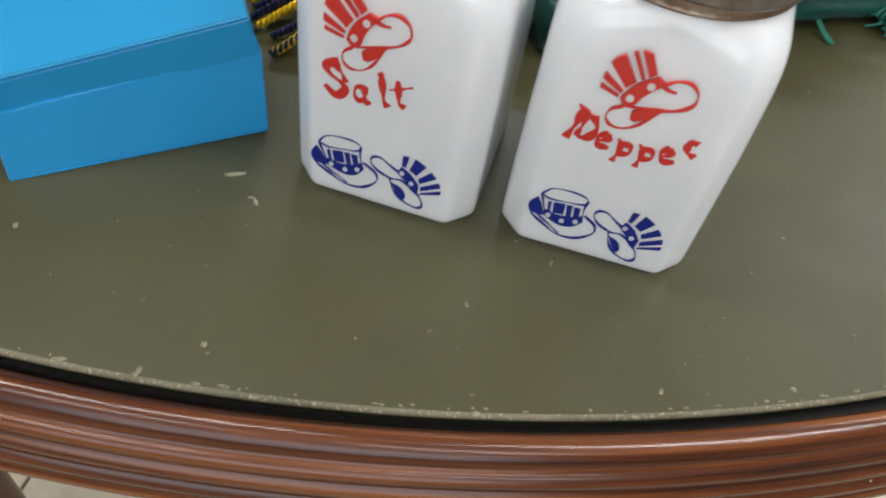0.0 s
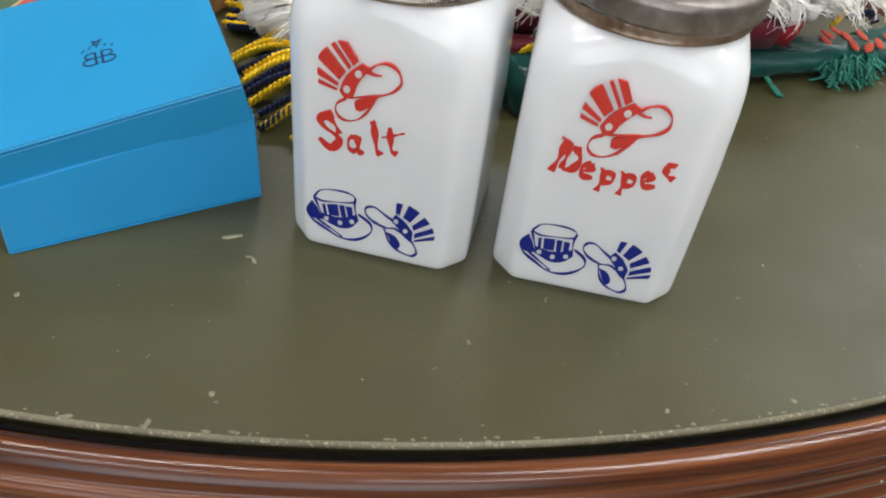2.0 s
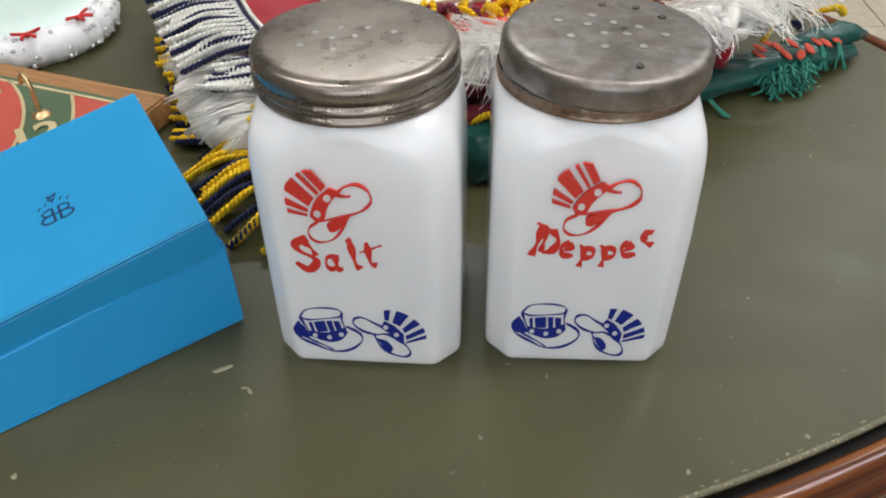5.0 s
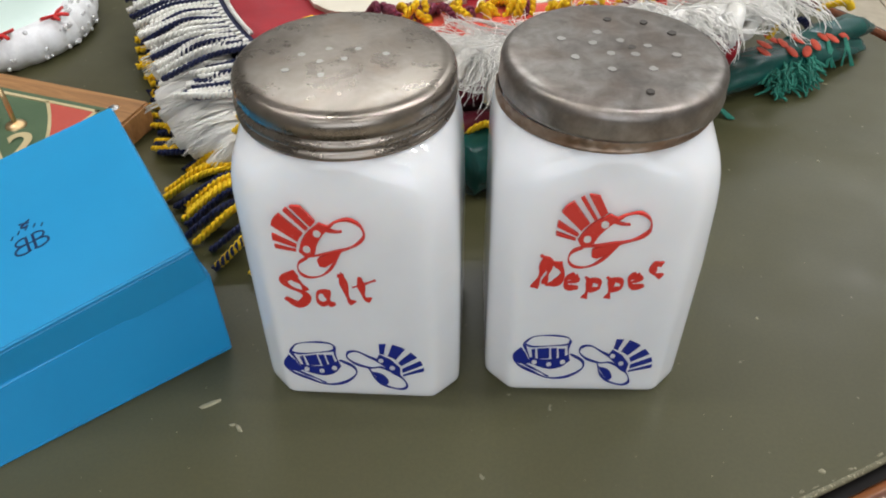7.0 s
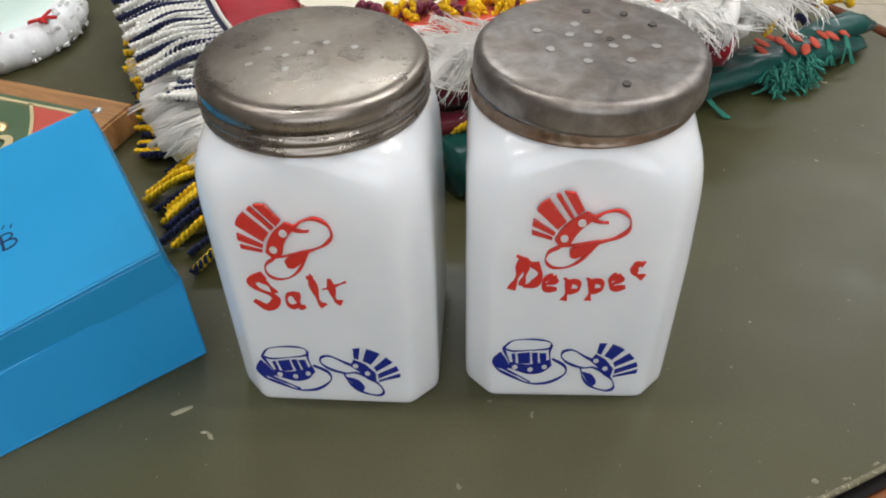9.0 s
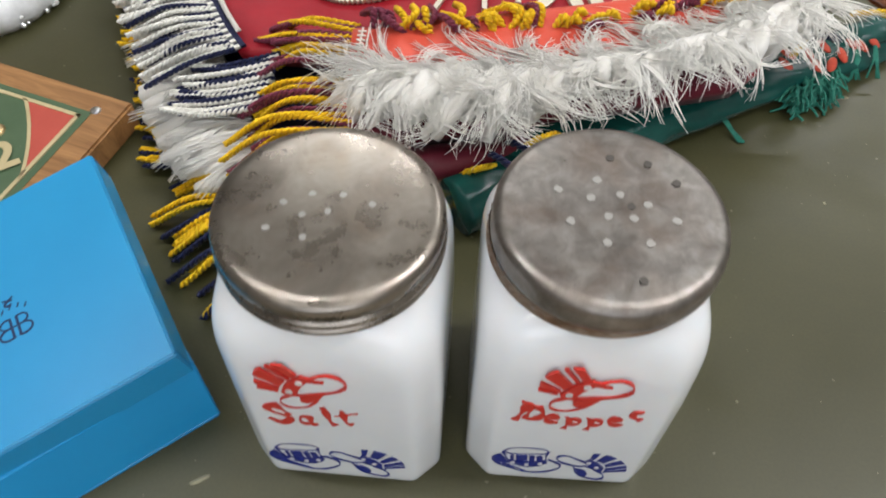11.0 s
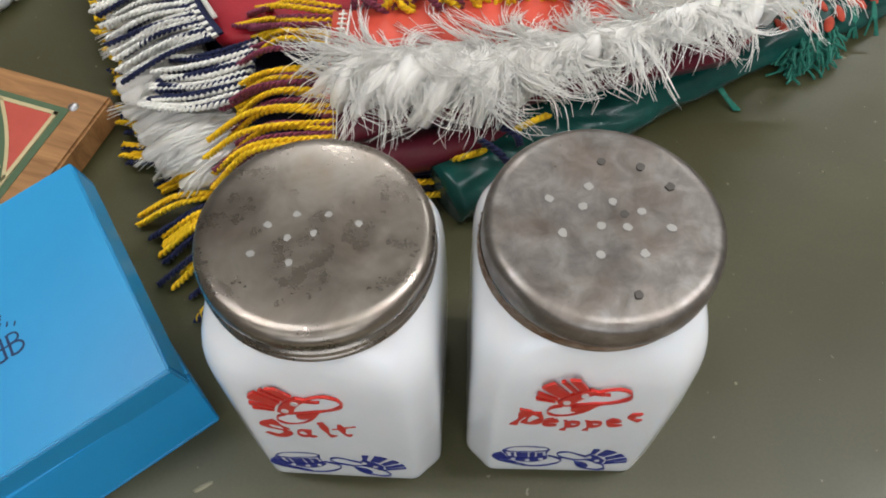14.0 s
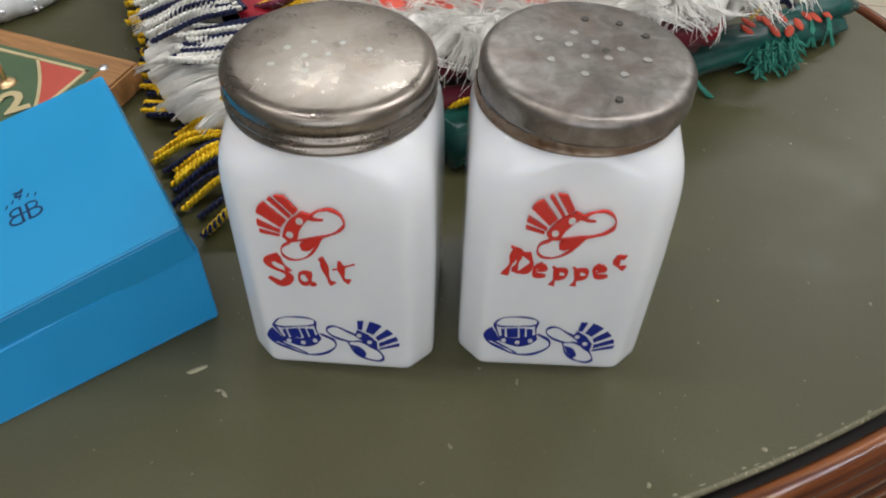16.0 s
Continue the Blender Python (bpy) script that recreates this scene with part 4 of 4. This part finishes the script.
def locks(clumps, each, root, tip, z0, zmid, z1, radius, spread, mess, wander, rnd):
    """Silky strands in curling locks from root(s) towards tip(s): one mesh."""
    pieces = []
    for c in range(clumps):
        s = (c + rnd.random()) / clumps
        a, b = root(s), tip(s)
        length = np.linalg.norm(b - a) * rnd.uniform(0.75, 1.25)
        head = math.atan2(*(b - a)[::-1]) + rnd.gauss(0, mess)
        n, path, bend, lift = 12, [a], rnd.gauss(0, wander), rnd.uniform(0.2, 1.5)
        for k in range(n - 1):
            bend = 0.8 * bend + rnd.gauss(0, wander * 0.6)
            head += bend * 0.5
            path.append(path[-1] + np.array((math.cos(head), math.sin(head))) * length / (n - 1))
        path = np.array(path)
        tan = np.gradient(path, axis=0)
        nor = np.c_[-tan[:, 1], tan[:, 0]] / (np.linalg.norm(tan, axis=1)[:, None] + 1e-9)
        end = z1 + rnd.uniform(0, 0.004)
        for j in range(each):
            o, h, ph = rnd.gauss(0, 1), rnd.uniform(-0.4, 1), rnd.uniform(0, 6.3)
            curl, cut, turns = rnd.uniform(0.0, 0.8), rnd.uniform(0.6, 1.0), rnd.uniform(2, 8)
            m = max(6, int(n * cut))
            pts = []
            for k in range(m):
                u = k / (n - 1)
                w = spread * (0.25 + 1.0 * u) * (o * 0.6 + curl * math.sin(ph + turns * u))
                q = path[k] + nor[k] * w
                z = (1 - u) ** 2 * z0 + 2 * u * (1 - u) * (z0 + (zmid - z0) * lift * 1.3) + u * u * end + spread * 0.7 * h * (0.3 + u) + spread * curl * 0.6 * math.cos(ph + turns * u) * u
                pts.append((q[0], q[1], max(z, 0.0007)))
            pieces.append(tube(pts, radius * rnd.uniform(0.6, 1.25), 3, lambda t: 1.0 - 0.6 * t * t))
    return joined(pieces)


rnd = random.Random(21)
NAVY_EDGE = [(-110, 280), (-72, 207), (-62, 188), (-52, 172), (-44, 162)]
CORAL_TOP = [(1, 172), (23, 174), (45, 174), (67, 178), (89, 184), (111, 190), (145, 200), (167, 214)]


def navy_yellow_cover():
    ob = thing("navy_cover", 0, 0, T, "folded navy cover with a twisted yellow and navy fringe", "pillow cover", group="folded covers")
    part("cloth", sheet([(-0.028, 0.092), (0.060, 0.102), (0.150, 0.225), (-0.093, 0.270)], 20, 20, wavy(0.0036, 0.0003, 6)), M_NAVY_CLOTH, ob, "dark navy cloth")
    left = [(-108, 262), (-115, 199), (-107, 180), (-98, 159), (-84, 134), (-79, 121), (-77, 107)]
    inner = [(-80, 262), (-72, 205), (-66, 182), (-58, 160), (-48, 138), (-40, 122), (-34, 106)]
    n = 62
    for i in range(n):
        a, b = along(inner, i / n), along(left, i / n)
        b = b + (b - a) * rnd.uniform(-0.16, 0.06) + np.array((0, rnd.uniform(-0.002, 0.002)))
        m = (a + b) / 2 + np.array((rnd.uniform(-0.002, 0.002), rnd.uniform(-0.002, 0.002)))
        part("fringe_cord", cord([(*a, 0.0040), (*m, 0.0034), (*b, 0.0013 + rnd.random() * 0.0012)], 0.00125), M_NAVY if i % 3 == 1 else M_YELLOW, ob)
    low = [((-30, 104), (-66, 102)), ((-26, 101), (-63, 95)), ((-24, 98), (-62, 90)), ((-20, 96), (-60, 85)), ((-17, 94), (-56, 81)), ((-14, 91), (-53, 76)), ((-12, 88), (-51, 71)), ((-10, 86), (-49, 68)), ((-8, 84), (-47, 65)),
           ((-5, 82), (-45, 61)), ((-3, 80), (-42, 57)), ((-1, 78), (-39, 53)), ((2, 76), (-34, 51)), ((5, 75), (-29, 49)), ((9, 74), (-25, 47)), ((14, 73), (-19, 46))]
    for i, (a, b) in enumerate(low):
        for k in range(1 + i % 2):
            o = np.array((rnd.uniform(-5, 4), k * 2.4 + rnd.uniform(-2, 2)))
            p, q = (np.array(a) + o) / 1000, (np.array(b) + o * 1.3 + np.array((0, rnd.uniform(-4, 3)))) / 1000
            m = (p + q) / 2 + np.array((-0.002, 0.004 + rnd.uniform(-0.002, 0.002)))
            part("fringe_cord", cord([(*p, 0.0046), (*m, 0.0062 + 0.002 * rnd.random()), (*q, 0.0014)], 0.00120), M_NAVY if (i + k) % 3 == 0 else M_YELLOW, ob)
    return ob


def white_tuft_cover():
    ob = thing("tufted_cover", 0, 0, T, "folded cover edged with thick white silky tufts", "pillow cover", group="folded covers")
    part("cloth", sheet([(-0.022, 0.104), (0.060, 0.108), (0.150, 0.220), (-0.082, 0.262)], 16, 16, wavy(0.0068, 0.0003, 6, 2), 0.003), M_NAVY_CLOTH, ob, "dark cloth body")
    left = [(-104, 255), (-110, 202), (-97, 174), (-89, 153), (-78, 129), (-66, 110), (-50, 98)]
    root = [(-72, 258), (-70, 205), (-60, 176), (-50, 156), (-38, 136), (-28, 122), (-18, 112)]
    for i in range(26):
        s = (i + 0.5) / 26
        a, b = along(root, s), along(left, s) * 0.92 + along(root, s) * 0.08
        b = b + np.array((rnd.uniform(-0.003, 0.003), rnd.uniform(-0.004, 0.002)))
        m = (a + b) / 2 + np.array((0, rnd.uniform(-0.002, 0.002)))
        part("tuft", tube(smooth_line([(*a, 0.0068), (*m, 0.0072), (*b, 0.0034)], 14), 0.0036, 10, lambda t: 0.55 + 0.75 * math.sin(min(1.0, t * 1.15) * math.pi * 0.62) - 0.45 * max(0.0, t - 0.75) * 3), M_SILK, ob)
    fr = locks(80, 30, lambda s: along(root, s), lambda s: along(left, s), 0.0085, 0.0125, 0.0034, 0.00036, 0.0022, 0.18, 0.14, rnd)
    tagged(part("fringe", fr, M_SILK, ob, "white silky tufts"), kind="stuff")
    return ob


def burgundy_cover():
    ob = thing("burgundy_cover", 0, 0, T, "burgundy satin souvenir cover with cream script and navy fringe", "pillow cover", group="folded covers")
    top = 0.0168
    part("cloth", sheet([(-0.044, 0.162), (0.160, 0.168), (0.196, 0.275), (-0.118, 0.300)], 44, 34, lambda u, v: top - 0.0016 + 0.0012 * noise.noise((u * 7, v * 4, 3)) + 0.0006 * noise.noise((u * 25, v * 15, 1)), 0.0075), M_BURGUNDY, ob, "burgundy satin cloth")
    edge = np.array([along(NAVY_EDGE, s) for s in np.linspace(0.22, 1, 40)])
    tan = np.gradient(edge, axis=0)
    tan /= np.linalg.norm(tan, axis=1)[:, None]
    nor = np.c_[tan[:, 1], -tan[:, 0]] * -1  # towards the cloth
    def strip(o0, o1, z):
        L, R = edge + nor * o0, edge + nor * o1
        v = [(*p, z) for p in L] + [(*p, z) for p in R] + [(*p, z - 0.0012) for p in L] + [(*p, z - 0.0012) for p in R]
        n = len(L)
        f = []
        for i in range(n - 1):
            f += [(i, i + 1, n + i + 1, n + i), (2 * n + i, 3 * n + i, 3 * n + i + 1, 2 * n + i + 1), (i, 2 * n + i, 2 * n + i + 1, i + 1), (n + i, n + i + 1, 3 * n + i + 1, 3 * n + i)]
        return v, f
    part("braid", strip(-0.0030, 0.0042, top + 0.0014), M_NAVY, ob, "navy woven braid")
    part("braid_cord", cord([(*(p + q * 0.0052), top + 0.0016) for p, q in zip(edge[::4], nor[::4])], 0.0010, 0.003), M_WHITE, ob, "white twisted edging")
    stitch = []
    for i in np.linspace(0, 39, 30):
        p = np.array([np.interp(i, range(40), edge[:, k]) for k in (0, 1)]) + nor[int(i)] * 0.0008
        t = tan[int(i)]
        bm_ring = [p + t * a * 0.0008 + nor[int(i)] * b * 0.0011 for a, b in ((-1, -1), (1, -1), (1, 1), (-1, 1))]
        stitch.append(flat_prism([tuple(q) for q in bm_ring], top + 0.0010, top + 0.0022))
    part("braid_stitches", joined(stitch), M_WHITE, ob, "white woven dashes on the braid", False)
    n = 66
    for i in range(n):
        s = 0.22 + 0.78 * i / (n - 1)
        a = along(NAVY_EDGE, s)
        bend = max(0.0, (s - 0.82) / 0.18)
        drift = -0.30 - 0.34 * bend + rnd.uniform(-0.10, 0.10)
        length = rnd.uniform(0.028, 0.039)
        d = np.array((-1, drift))
        d /= np.linalg.norm(d)
        b = a + d * length
        m = a + d * length * 0.5 + np.array((rnd.uniform(-0.001, 0.001), 0.0015 + rnd.uniform(-0.0015, 0.0015)))
        part("fringe_cord", cord([(*a, top + 0.0008), (*m, top - 0.0008 + rnd.uniform(0, 0.002)), (*b, 0.0120 + rnd.uniform(0, 0.003))], 0.00100), M_NAVY if i % 3 == 2 else M_WHITE, ob)
    for i in range(18):
        a = np.array((-0.030 + 0.003 * rnd.random(), 0.163 - 0.0017 * i))
        b = a + np.array((-rnd.uniform(0.030, 0.041), -0.010 + 0.0004 * i + rnd.uniform(-0.003, 0.003)))
        m = (a + b) / 2 + np.array((0, -0.003 + rnd.uniform(-0.001, 0.001)))
        part("fringe_cord", cord([(*a, top - 0.0010), (*m, top - 0.0025 + rnd.uniform(0, 0.002)), (*b, 0.0125 + rnd.uniform(0, 0.002))], 0.0012), M_WHITE if i % 2 else M_NAVY, ob)
    # cream script and a painted feathered shape
    script = [[(29, 182), (31, 191), (36, 201), (45, 207)], [(51, 191), (51, 200), (53, 208)], [(65, 196), (64, 209)], [(72, 193), (77, 199), (83, 210), (86, 206), (91, 193)], [(95, 211), (97, 201), (101, 192)],
              [(106, 199), (110, 204), (112, 201), (107, 195), (108, 191), (113, 192)], [(115, 212), (118, 199), (121, 194), (124, 195), (121, 208)], [(124, 213), (128, 201), (132, 203), (130, 213)], [(136, 213), (137, 208), (142, 211), (145, 214)]]
    ink = []
    for k, st in enumerate(script):
        P = smooth_line([(x / 1000, y / 1000 + 0.004, 0) for x, y in st], 22)[:, :2]
        tn = np.gradient(P, axis=0)
        tn /= np.linalg.norm(tn, axis=1)[:, None] + 1e-9
        nr = np.c_[-tn[:, 1], tn[:, 0]]
        w = 0.0009 if k < 3 else 0.0023
        for i in range(len(P) - 1):
            wa, wb = (w * (0.75 + 0.4 * abs(tn[j][1])) for j in (i, i + 1))
            q = [P[i] + nr[i] * wa, P[i + 1] + nr[i + 1] * wb, P[i + 1] - nr[i + 1] * wb, P[i] - nr[i] * wa]
            ink.append(flat_prism([tuple(c) for c in q][::-1], top - 0.004, top + 0.0003))
    part("script", joined(ink), M_CREAM, ob, "cream printed script", False)
    lower = smooth_line([(-0.024, 0.202, 0), (-0.016, 0.196, 0), (-0.008, 0.194, 0), (0.004, 0.196, 0), (0.018, 0.203, 0), (0.027, 0.207, 0)], 60)[:, :2]
    ring = [(p[0], p[1] + (0.0013 if i % 2 else 0.0)) for i, p in enumerate(lower)] + [(0.050, 0.216), (0.068, 0.232), (0.066, 0.262), (0.0, 0.276), (-0.046, 0.262), (-0.034, 0.222)]
    part("feather_print", flat_prism(ring, top - 0.004, top + 0.0003), M_CREAM, ob, "cream painted shape with a feathered edge", False)
    return ob


def yellow_plum_cover():
    ob = thing("plum_cover", 0, 0, T, "folded dark cover with a twisted yellow and plum fringe", "pillow cover", group="folded covers")
    part("cloth", sheet([(0.002, 0.114), (0.150, 0.158), (0.165, 0.205), (0.000, 0.172)], 20, 12, wavy(0.0196, 0.0004, 6, 4), 0.009), M_DARK_BURGUNDY, ob, "dark plum cloth")
    rootl = [(-1, 176), (1, 160), (3, 140), (3, 122), (5, 112)]
    n = 40
    for i in range(n):
        s = i / (n - 1)
        a = along(rootl, s)
        if 0.34 < s < 0.44:
            continue
        length = rnd.uniform(0.027, 0.040) + 0.006 * s
        d = np.array((-1, 0.10 - 0.42 * s + rnd.uniform(-0.14, 0.14)))
        d /= np.linalg.norm(d)
        b = a + d * length
        m = a + d * length * 0.55 + np.array((0, 0.003 * (s - 0.2) * 2 + rnd.uniform(-0.002, 0.002)))
        part("fringe_cord", cord([(a[0] + 0.004, a[1], 0.0205), (*m, 0.0200 + rnd.uniform(-0.001, 0.003)), (*b, 0.0150 + rnd.uniform(0, 0.003) - 0.004 * s)], 0.00115, 0.0042), M_PLUM if i % 2 else M_YELLOW, ob)
    for i in range(52):
        s = rnd.random() ** 0.9
        a = along(CORAL_TOP, s) + np.array((0, -0.002))
        ang = rnd.gauss(1.95, 0.6) if s < 0.42 else rnd.gauss(0.15, 0.3)
        length = rnd.uniform(0.012, 0.024) if s < 0.42 else rnd.uniform(0.008, 0.015)
        d = np.array((math.cos(ang), abs(math.sin(ang)) * 0.8 + (0.12 if s < 0.42 else 0.3))) * length
        c = np.array((-d[1], d[0])) * rnd.uniform(-0.35, 0.35)
        part("fringe_loop", cord([(*a, 0.0196), (*(a + d * 0.5 + c), 0.0245 + rnd.uniform(0, 0.002)), (*(a + d), 0.0195 + rnd.uniform(0, 0.0015))], 0.00140), M_PLUM if i % 3 == 0 else M_YELLOW, ob)
    return ob


def coral_cover():
    ob = thing("coral_cover", 0, 0, T, "coral red satin cover with a fluffy white silk fringe", "pillow cover", group="folded covers")
    z = 0.0228
    part("cloth", sheet([(0.003, 0.132), (0.150, 0.180), (0.167, 0.213), (0.001, 0.172)], 36, 14, wavy(z, 0.0007, 9, 5), 0.003), M_CORAL, ob, "coral red satin cloth")
    ladder = []
    for k in range(16):
        y = 0.134 + k * 0.0024
        ladder.append(flat_prism([(0.0035, y), (0.0066, y), (0.0066, y + 0.0007), (0.0035, y + 0.0007)], z - 0.002, z + 0.0009))
    ladder.append(flat_prism([(0.0047, 0.133), (0.0053, 0.133), (0.0053, 0.1725), (0.0047, 0.1725)], z - 0.002, z + 0.0008))
    ladder.append(flat_prism([(0.0072, 0.133), (0.0078, 0.133), (0.0078, 0.1725), (0.0072, 0.1725)], z - 0.002, z + 0.0008))
    part("stitching", joined(ladder), M_WHITE, ob, "white ladder stitching", False)
    root = [(13, 153), (30, 154), (52, 155), (75, 159), (95, 163), (115, 169), (145, 183), (168, 201), (185, 209)]
    tip = [(-8, 115), (18, 110), (42, 113), (62, 123), (86, 141), (110, 156), (132, 156), (152, 160), (172, 176)]
    for i in range(72):
        s = (i + 0.5) / 72
        a, b = along(root, s), along(tip, s)
        b = a + (b - a) * rnd.uniform(0.45, 0.80) + np.array((rnd.uniform(-0.016, 0.008), 0))
        m = (a + b) / 2 + np.array((rnd.uniform(-0.003, 0.003), 0))
        part("tuft", tube(smooth_line([(*a, z), (*m, z + rnd.uniform(0.0, 0.002)), (*b, 0.0175)], 14), 0.0025 * rnd.uniform(0.7, 1.3), 10, lambda t: 0.5 + 0.8 * math.sin(min(1.0, t * 1.1) * math.pi * 0.6) - 0.5 * max(0.0, t - 0.7) * 3), M_SILK, ob)
    fr = locks(210, 14, lambda s: along(root, s), lambda s: along(root, s) * 0.12 + along(tip, s) * 0.88 + np.array((-0.010, 0.0)), z + 0.001, z + 0.004, 0.0160, 0.00028, 0.0036, 0.48, 0.58, rnd)
    tagged(part("fringe", fr, M_SILK, ob, "fluffy white silk fringe"), kind="stuff")
    fr = locks(40, 5, lambda s: along([(8, 147), (60, 150), (100, 160), (150, 182), (185, 206)], s), lambda s: along([(-20, 128), (30, 118), (80, 138), (135, 156), (185, 176)], s), z + 0.004, z + 0.011, 0.0190, 0.00022, 0.0060, 0.7, 0.7, rnd)
    tagged(part("fringe", fr, M_SILK, ob, "loose white silk strands"), kind="stuff")
    return ob


def soft_roll(line, widths, heights, lift, n=40, sides=28, seed=0.0, rumple=0.0012):
    """A flattened roll of cloth along a line on the table."""
    P = smooth_line([(x / 1000, y / 1000, 0) for x, y in line], n)[:, :2]
    tan = np.gradient(P, axis=0)
    tan /= np.linalg.norm(tan, axis=1)[:, None]
    nor = np.c_[-tan[:, 1], tan[:, 0]]
    loops = []
    for i in range(n):
        u = i / (n - 1)
        w, h = np.interp(u, np.linspace(0, 1, len(widths)), widths), np.interp(u, np.linspace(0, 1, len(heights)), heights)
        lp = []
        for j in range(sides):
            t = 2 * math.pi * j / sides
            c, s = math.cos(t), math.sin(t)
            r = 1 + rumple * 80 * noise.noise((u * 7, c * 1.6, s * 1.6 + seed)) + rumple * 30 * noise.noise((u * 22 + c * 3, c * 3.0, s * 3.0 + seed))
            q = P[i] + nor[i] * (w * c * r)
            z = lift + h * 0.5 * (1 + (abs(s) ** 0.8) * math.copysign(1, s) * (r if s > 0 else 1))
            lp.append((q[0], q[1], max(z, lift)))
        loops.append(lp)
    return rings(loops, True, True)


def green_cover():
    ob = thing("green_cover", 0, 0, T, "rolled shiny green satin cover with red embroidery and frayed edge", "pillow cover", group="folded covers")
    line = [(46, 99), (64, 114), (82, 129), (104, 143), (129, 160), (159, 178), (181, 192), (209, 208), (232, 221)]
    part("cloth", soft_roll(line, [0.011, 0.0135, 0.0145, 0.0135, 0.012, 0.0105, 0.012, 0.0115, 0.008], [0.021, 0.022, 0.021, 0.018, 0.016, 0.014, 0.013, 0.012, 0.007], 0.0006, 110, 44, 1.0, 0.0030), M_TEAL, ob, "shiny dark green satin roll")
    part("fold", soft_roll([(70, 128), (96, 146), (124, 163), (150, 178), (168, 187)], [0.003, 0.006, 0.0065, 0.006, 0.003], [0.010, 0.011, 0.010, 0.009, 0.006], 0.0090, 60, 22, 5.0, 0.0026), M_TEAL, ob, "overlapping satin fold")
    part("fold", soft_roll([(196, 206), (214, 214), (232, 224), (243, 229)], [0.004, 0.007, 0.007, 0.002], [0.007, 0.010, 0.010, 0.004], 0.0060, 40, 22, 9.0, 0.0024), M_TEAL, ob, "pointed satin corner")
    r2 = random.Random(4)
    for x, y, turn in ((181, 195, 55), (179, 188, 40), (190, 197, 25), (192, 190, 20), (198, 203, 35), (199, 191, -20), (211, 207, 30), (215, 206, 35), (221, 210, 30), (186, 201, 60), (205, 198, 10)):
        bm = bmesh.new()
        bmesh.ops.create_uvsphere(bm, u_segments=10, v_segments=6, radius=1, matrix=Matrix.Diagonal((0.0021, 0.0043, 0.0006, 1)))
        sp = part("embroidery", bm, M_RED_THREAD, ob, "red embroidered petal")
        sp.matrix_local = pose(x / 1000, y / 1000, 0.0148 - (x - 180) * 0.00004, 12, 0, turn)
    fray = []
    for k in range(170):
        s = r2.random()
        a = np.array((0.181 + 0.022 * s, 0.186 + 0.009 * s - 0.012 * r2.random() ** 2, 0.004 + 0.008 * r2.random()))
        pts = [a]
        d = np.array((r2.uniform(-0.8, 0.8), -1.0, 0.0))
        for m in range(6):
            d = d + np.array((r2.uniform(-1.0, 1.0), r2.uniform(-0.7, 0.6), 0))
            a = a + d / np.linalg.norm(d) * 0.0013
            a[2] = max(0.0006, a[2] - 0.0010 * r2.random())
            pts.append(a.copy())
        fray.append(tube(pts, r2.uniform(0.00035, 0.0008), 4))
    for k in range(12):
        a = np.array((0.152 + 0.002 * r2.random(), 0.163, 0.005))
        fray.append(tube([a, a + np.array((0.003, -0.004, -0.002)), a + np.array((0.007 + 0.001 * r2.random(), -0.008 - 0.001 * r2.random(), -0.0043))], 0.00045, 4))
    for x, y in ((196, 196), (212, 205), (221, 207)):
        for k in range(6):
            a = np.array((x / 1000 + 0.001 * r2.random(), y / 1000, 0.013))
            fray.append(tube([a, a + np.array((0.001 * r2.uniform(-1, 1), -0.006, -0.002)), a + np.array((0.003 * r2.uniform(-1, 1), -0.012, -0.008))], 0.0005, 4))
    part("frayed_edge", joined(fray), M_TEAL_THREAD, ob, "curly frayed green threads")


def loose_bits():
    ob = thing("plum_roll", 0, 0, T, "dark plum satin fold tucked under the white fringe", "pillow cover", group="folded covers")
    part("cloth", soft_roll([(6, 113), (30, 115), (52, 120), (72, 130), (94, 143)], [0.008, 0.009, 0.008, 0.006, 0.002], [0.012, 0.014, 0.014, 0.012, 0.006], 0.0008, 50, 24, 7.0, 0.0015), M_DARK_BURGUNDY, ob, "dark plum satin fold")
    for i, (pts, m) in enumerate([([(18, 104), (32, 103), (47, 105)], M_YELLOW), ([(16, 99), (30, 97), (44, 99)], M_YELLOW), ([(40, 111), (52, 112), (60, 116)], M_YELLOW), ([(56, 118), (62, 112), (68, 106)], M_NAVY), ([(62, 124), (68, 119), (70, 116)], M_NAVY),
                                  ([(68, 122), (74, 125), (80, 129)], M_YELLOW), ([(20, 108), (34, 108), (46, 112)], M_NAVY), ([(14, 95), (26, 94), (38, 96)], M_NAVY), ([(176, 197), (179, 188), (176, 180)], M_YELLOW), ([(206, 208), (214, 206), (221, 208)], M_YELLOW), ([(184, 191), (190, 189), (196, 190)], M_NAVY)]):
        base = 0.0100 if pts[0][0] > 50 else 0.0040
        if pts[0][0] > 150:
            base = 0.0150
        part("loose_cord", cord([(x / 1000, y / 1000, base + 0.003 * (k == 1) + (0.008 if 50 < x < 90 else 0)) for k, (x, y) in enumerate(pts)], 0.0013), m, ob)
    return ob


# the covers lie in a thick, loosely folded heap that leans forward over the table
HEAP = Matrix(((1.0114, -0.0139, 0.0824, 0.0), (0.0193, 1.0665, -0.9855, 0.0003), (0.0, 0.0, 1.7, 0.0), (0.0, 0.0, 0.0, 1.0)))


def heap(ob):
    """Fluffs a cover up to the heap's height."""
    for p in ob.children:
        p.data.transform(HEAP)


for cover in (navy_yellow_cover(), white_tuft_cover(), burgundy_cover(), yellow_plum_cover(), coral_cover(), loose_bits()):
    heap(cover)
green_cover()
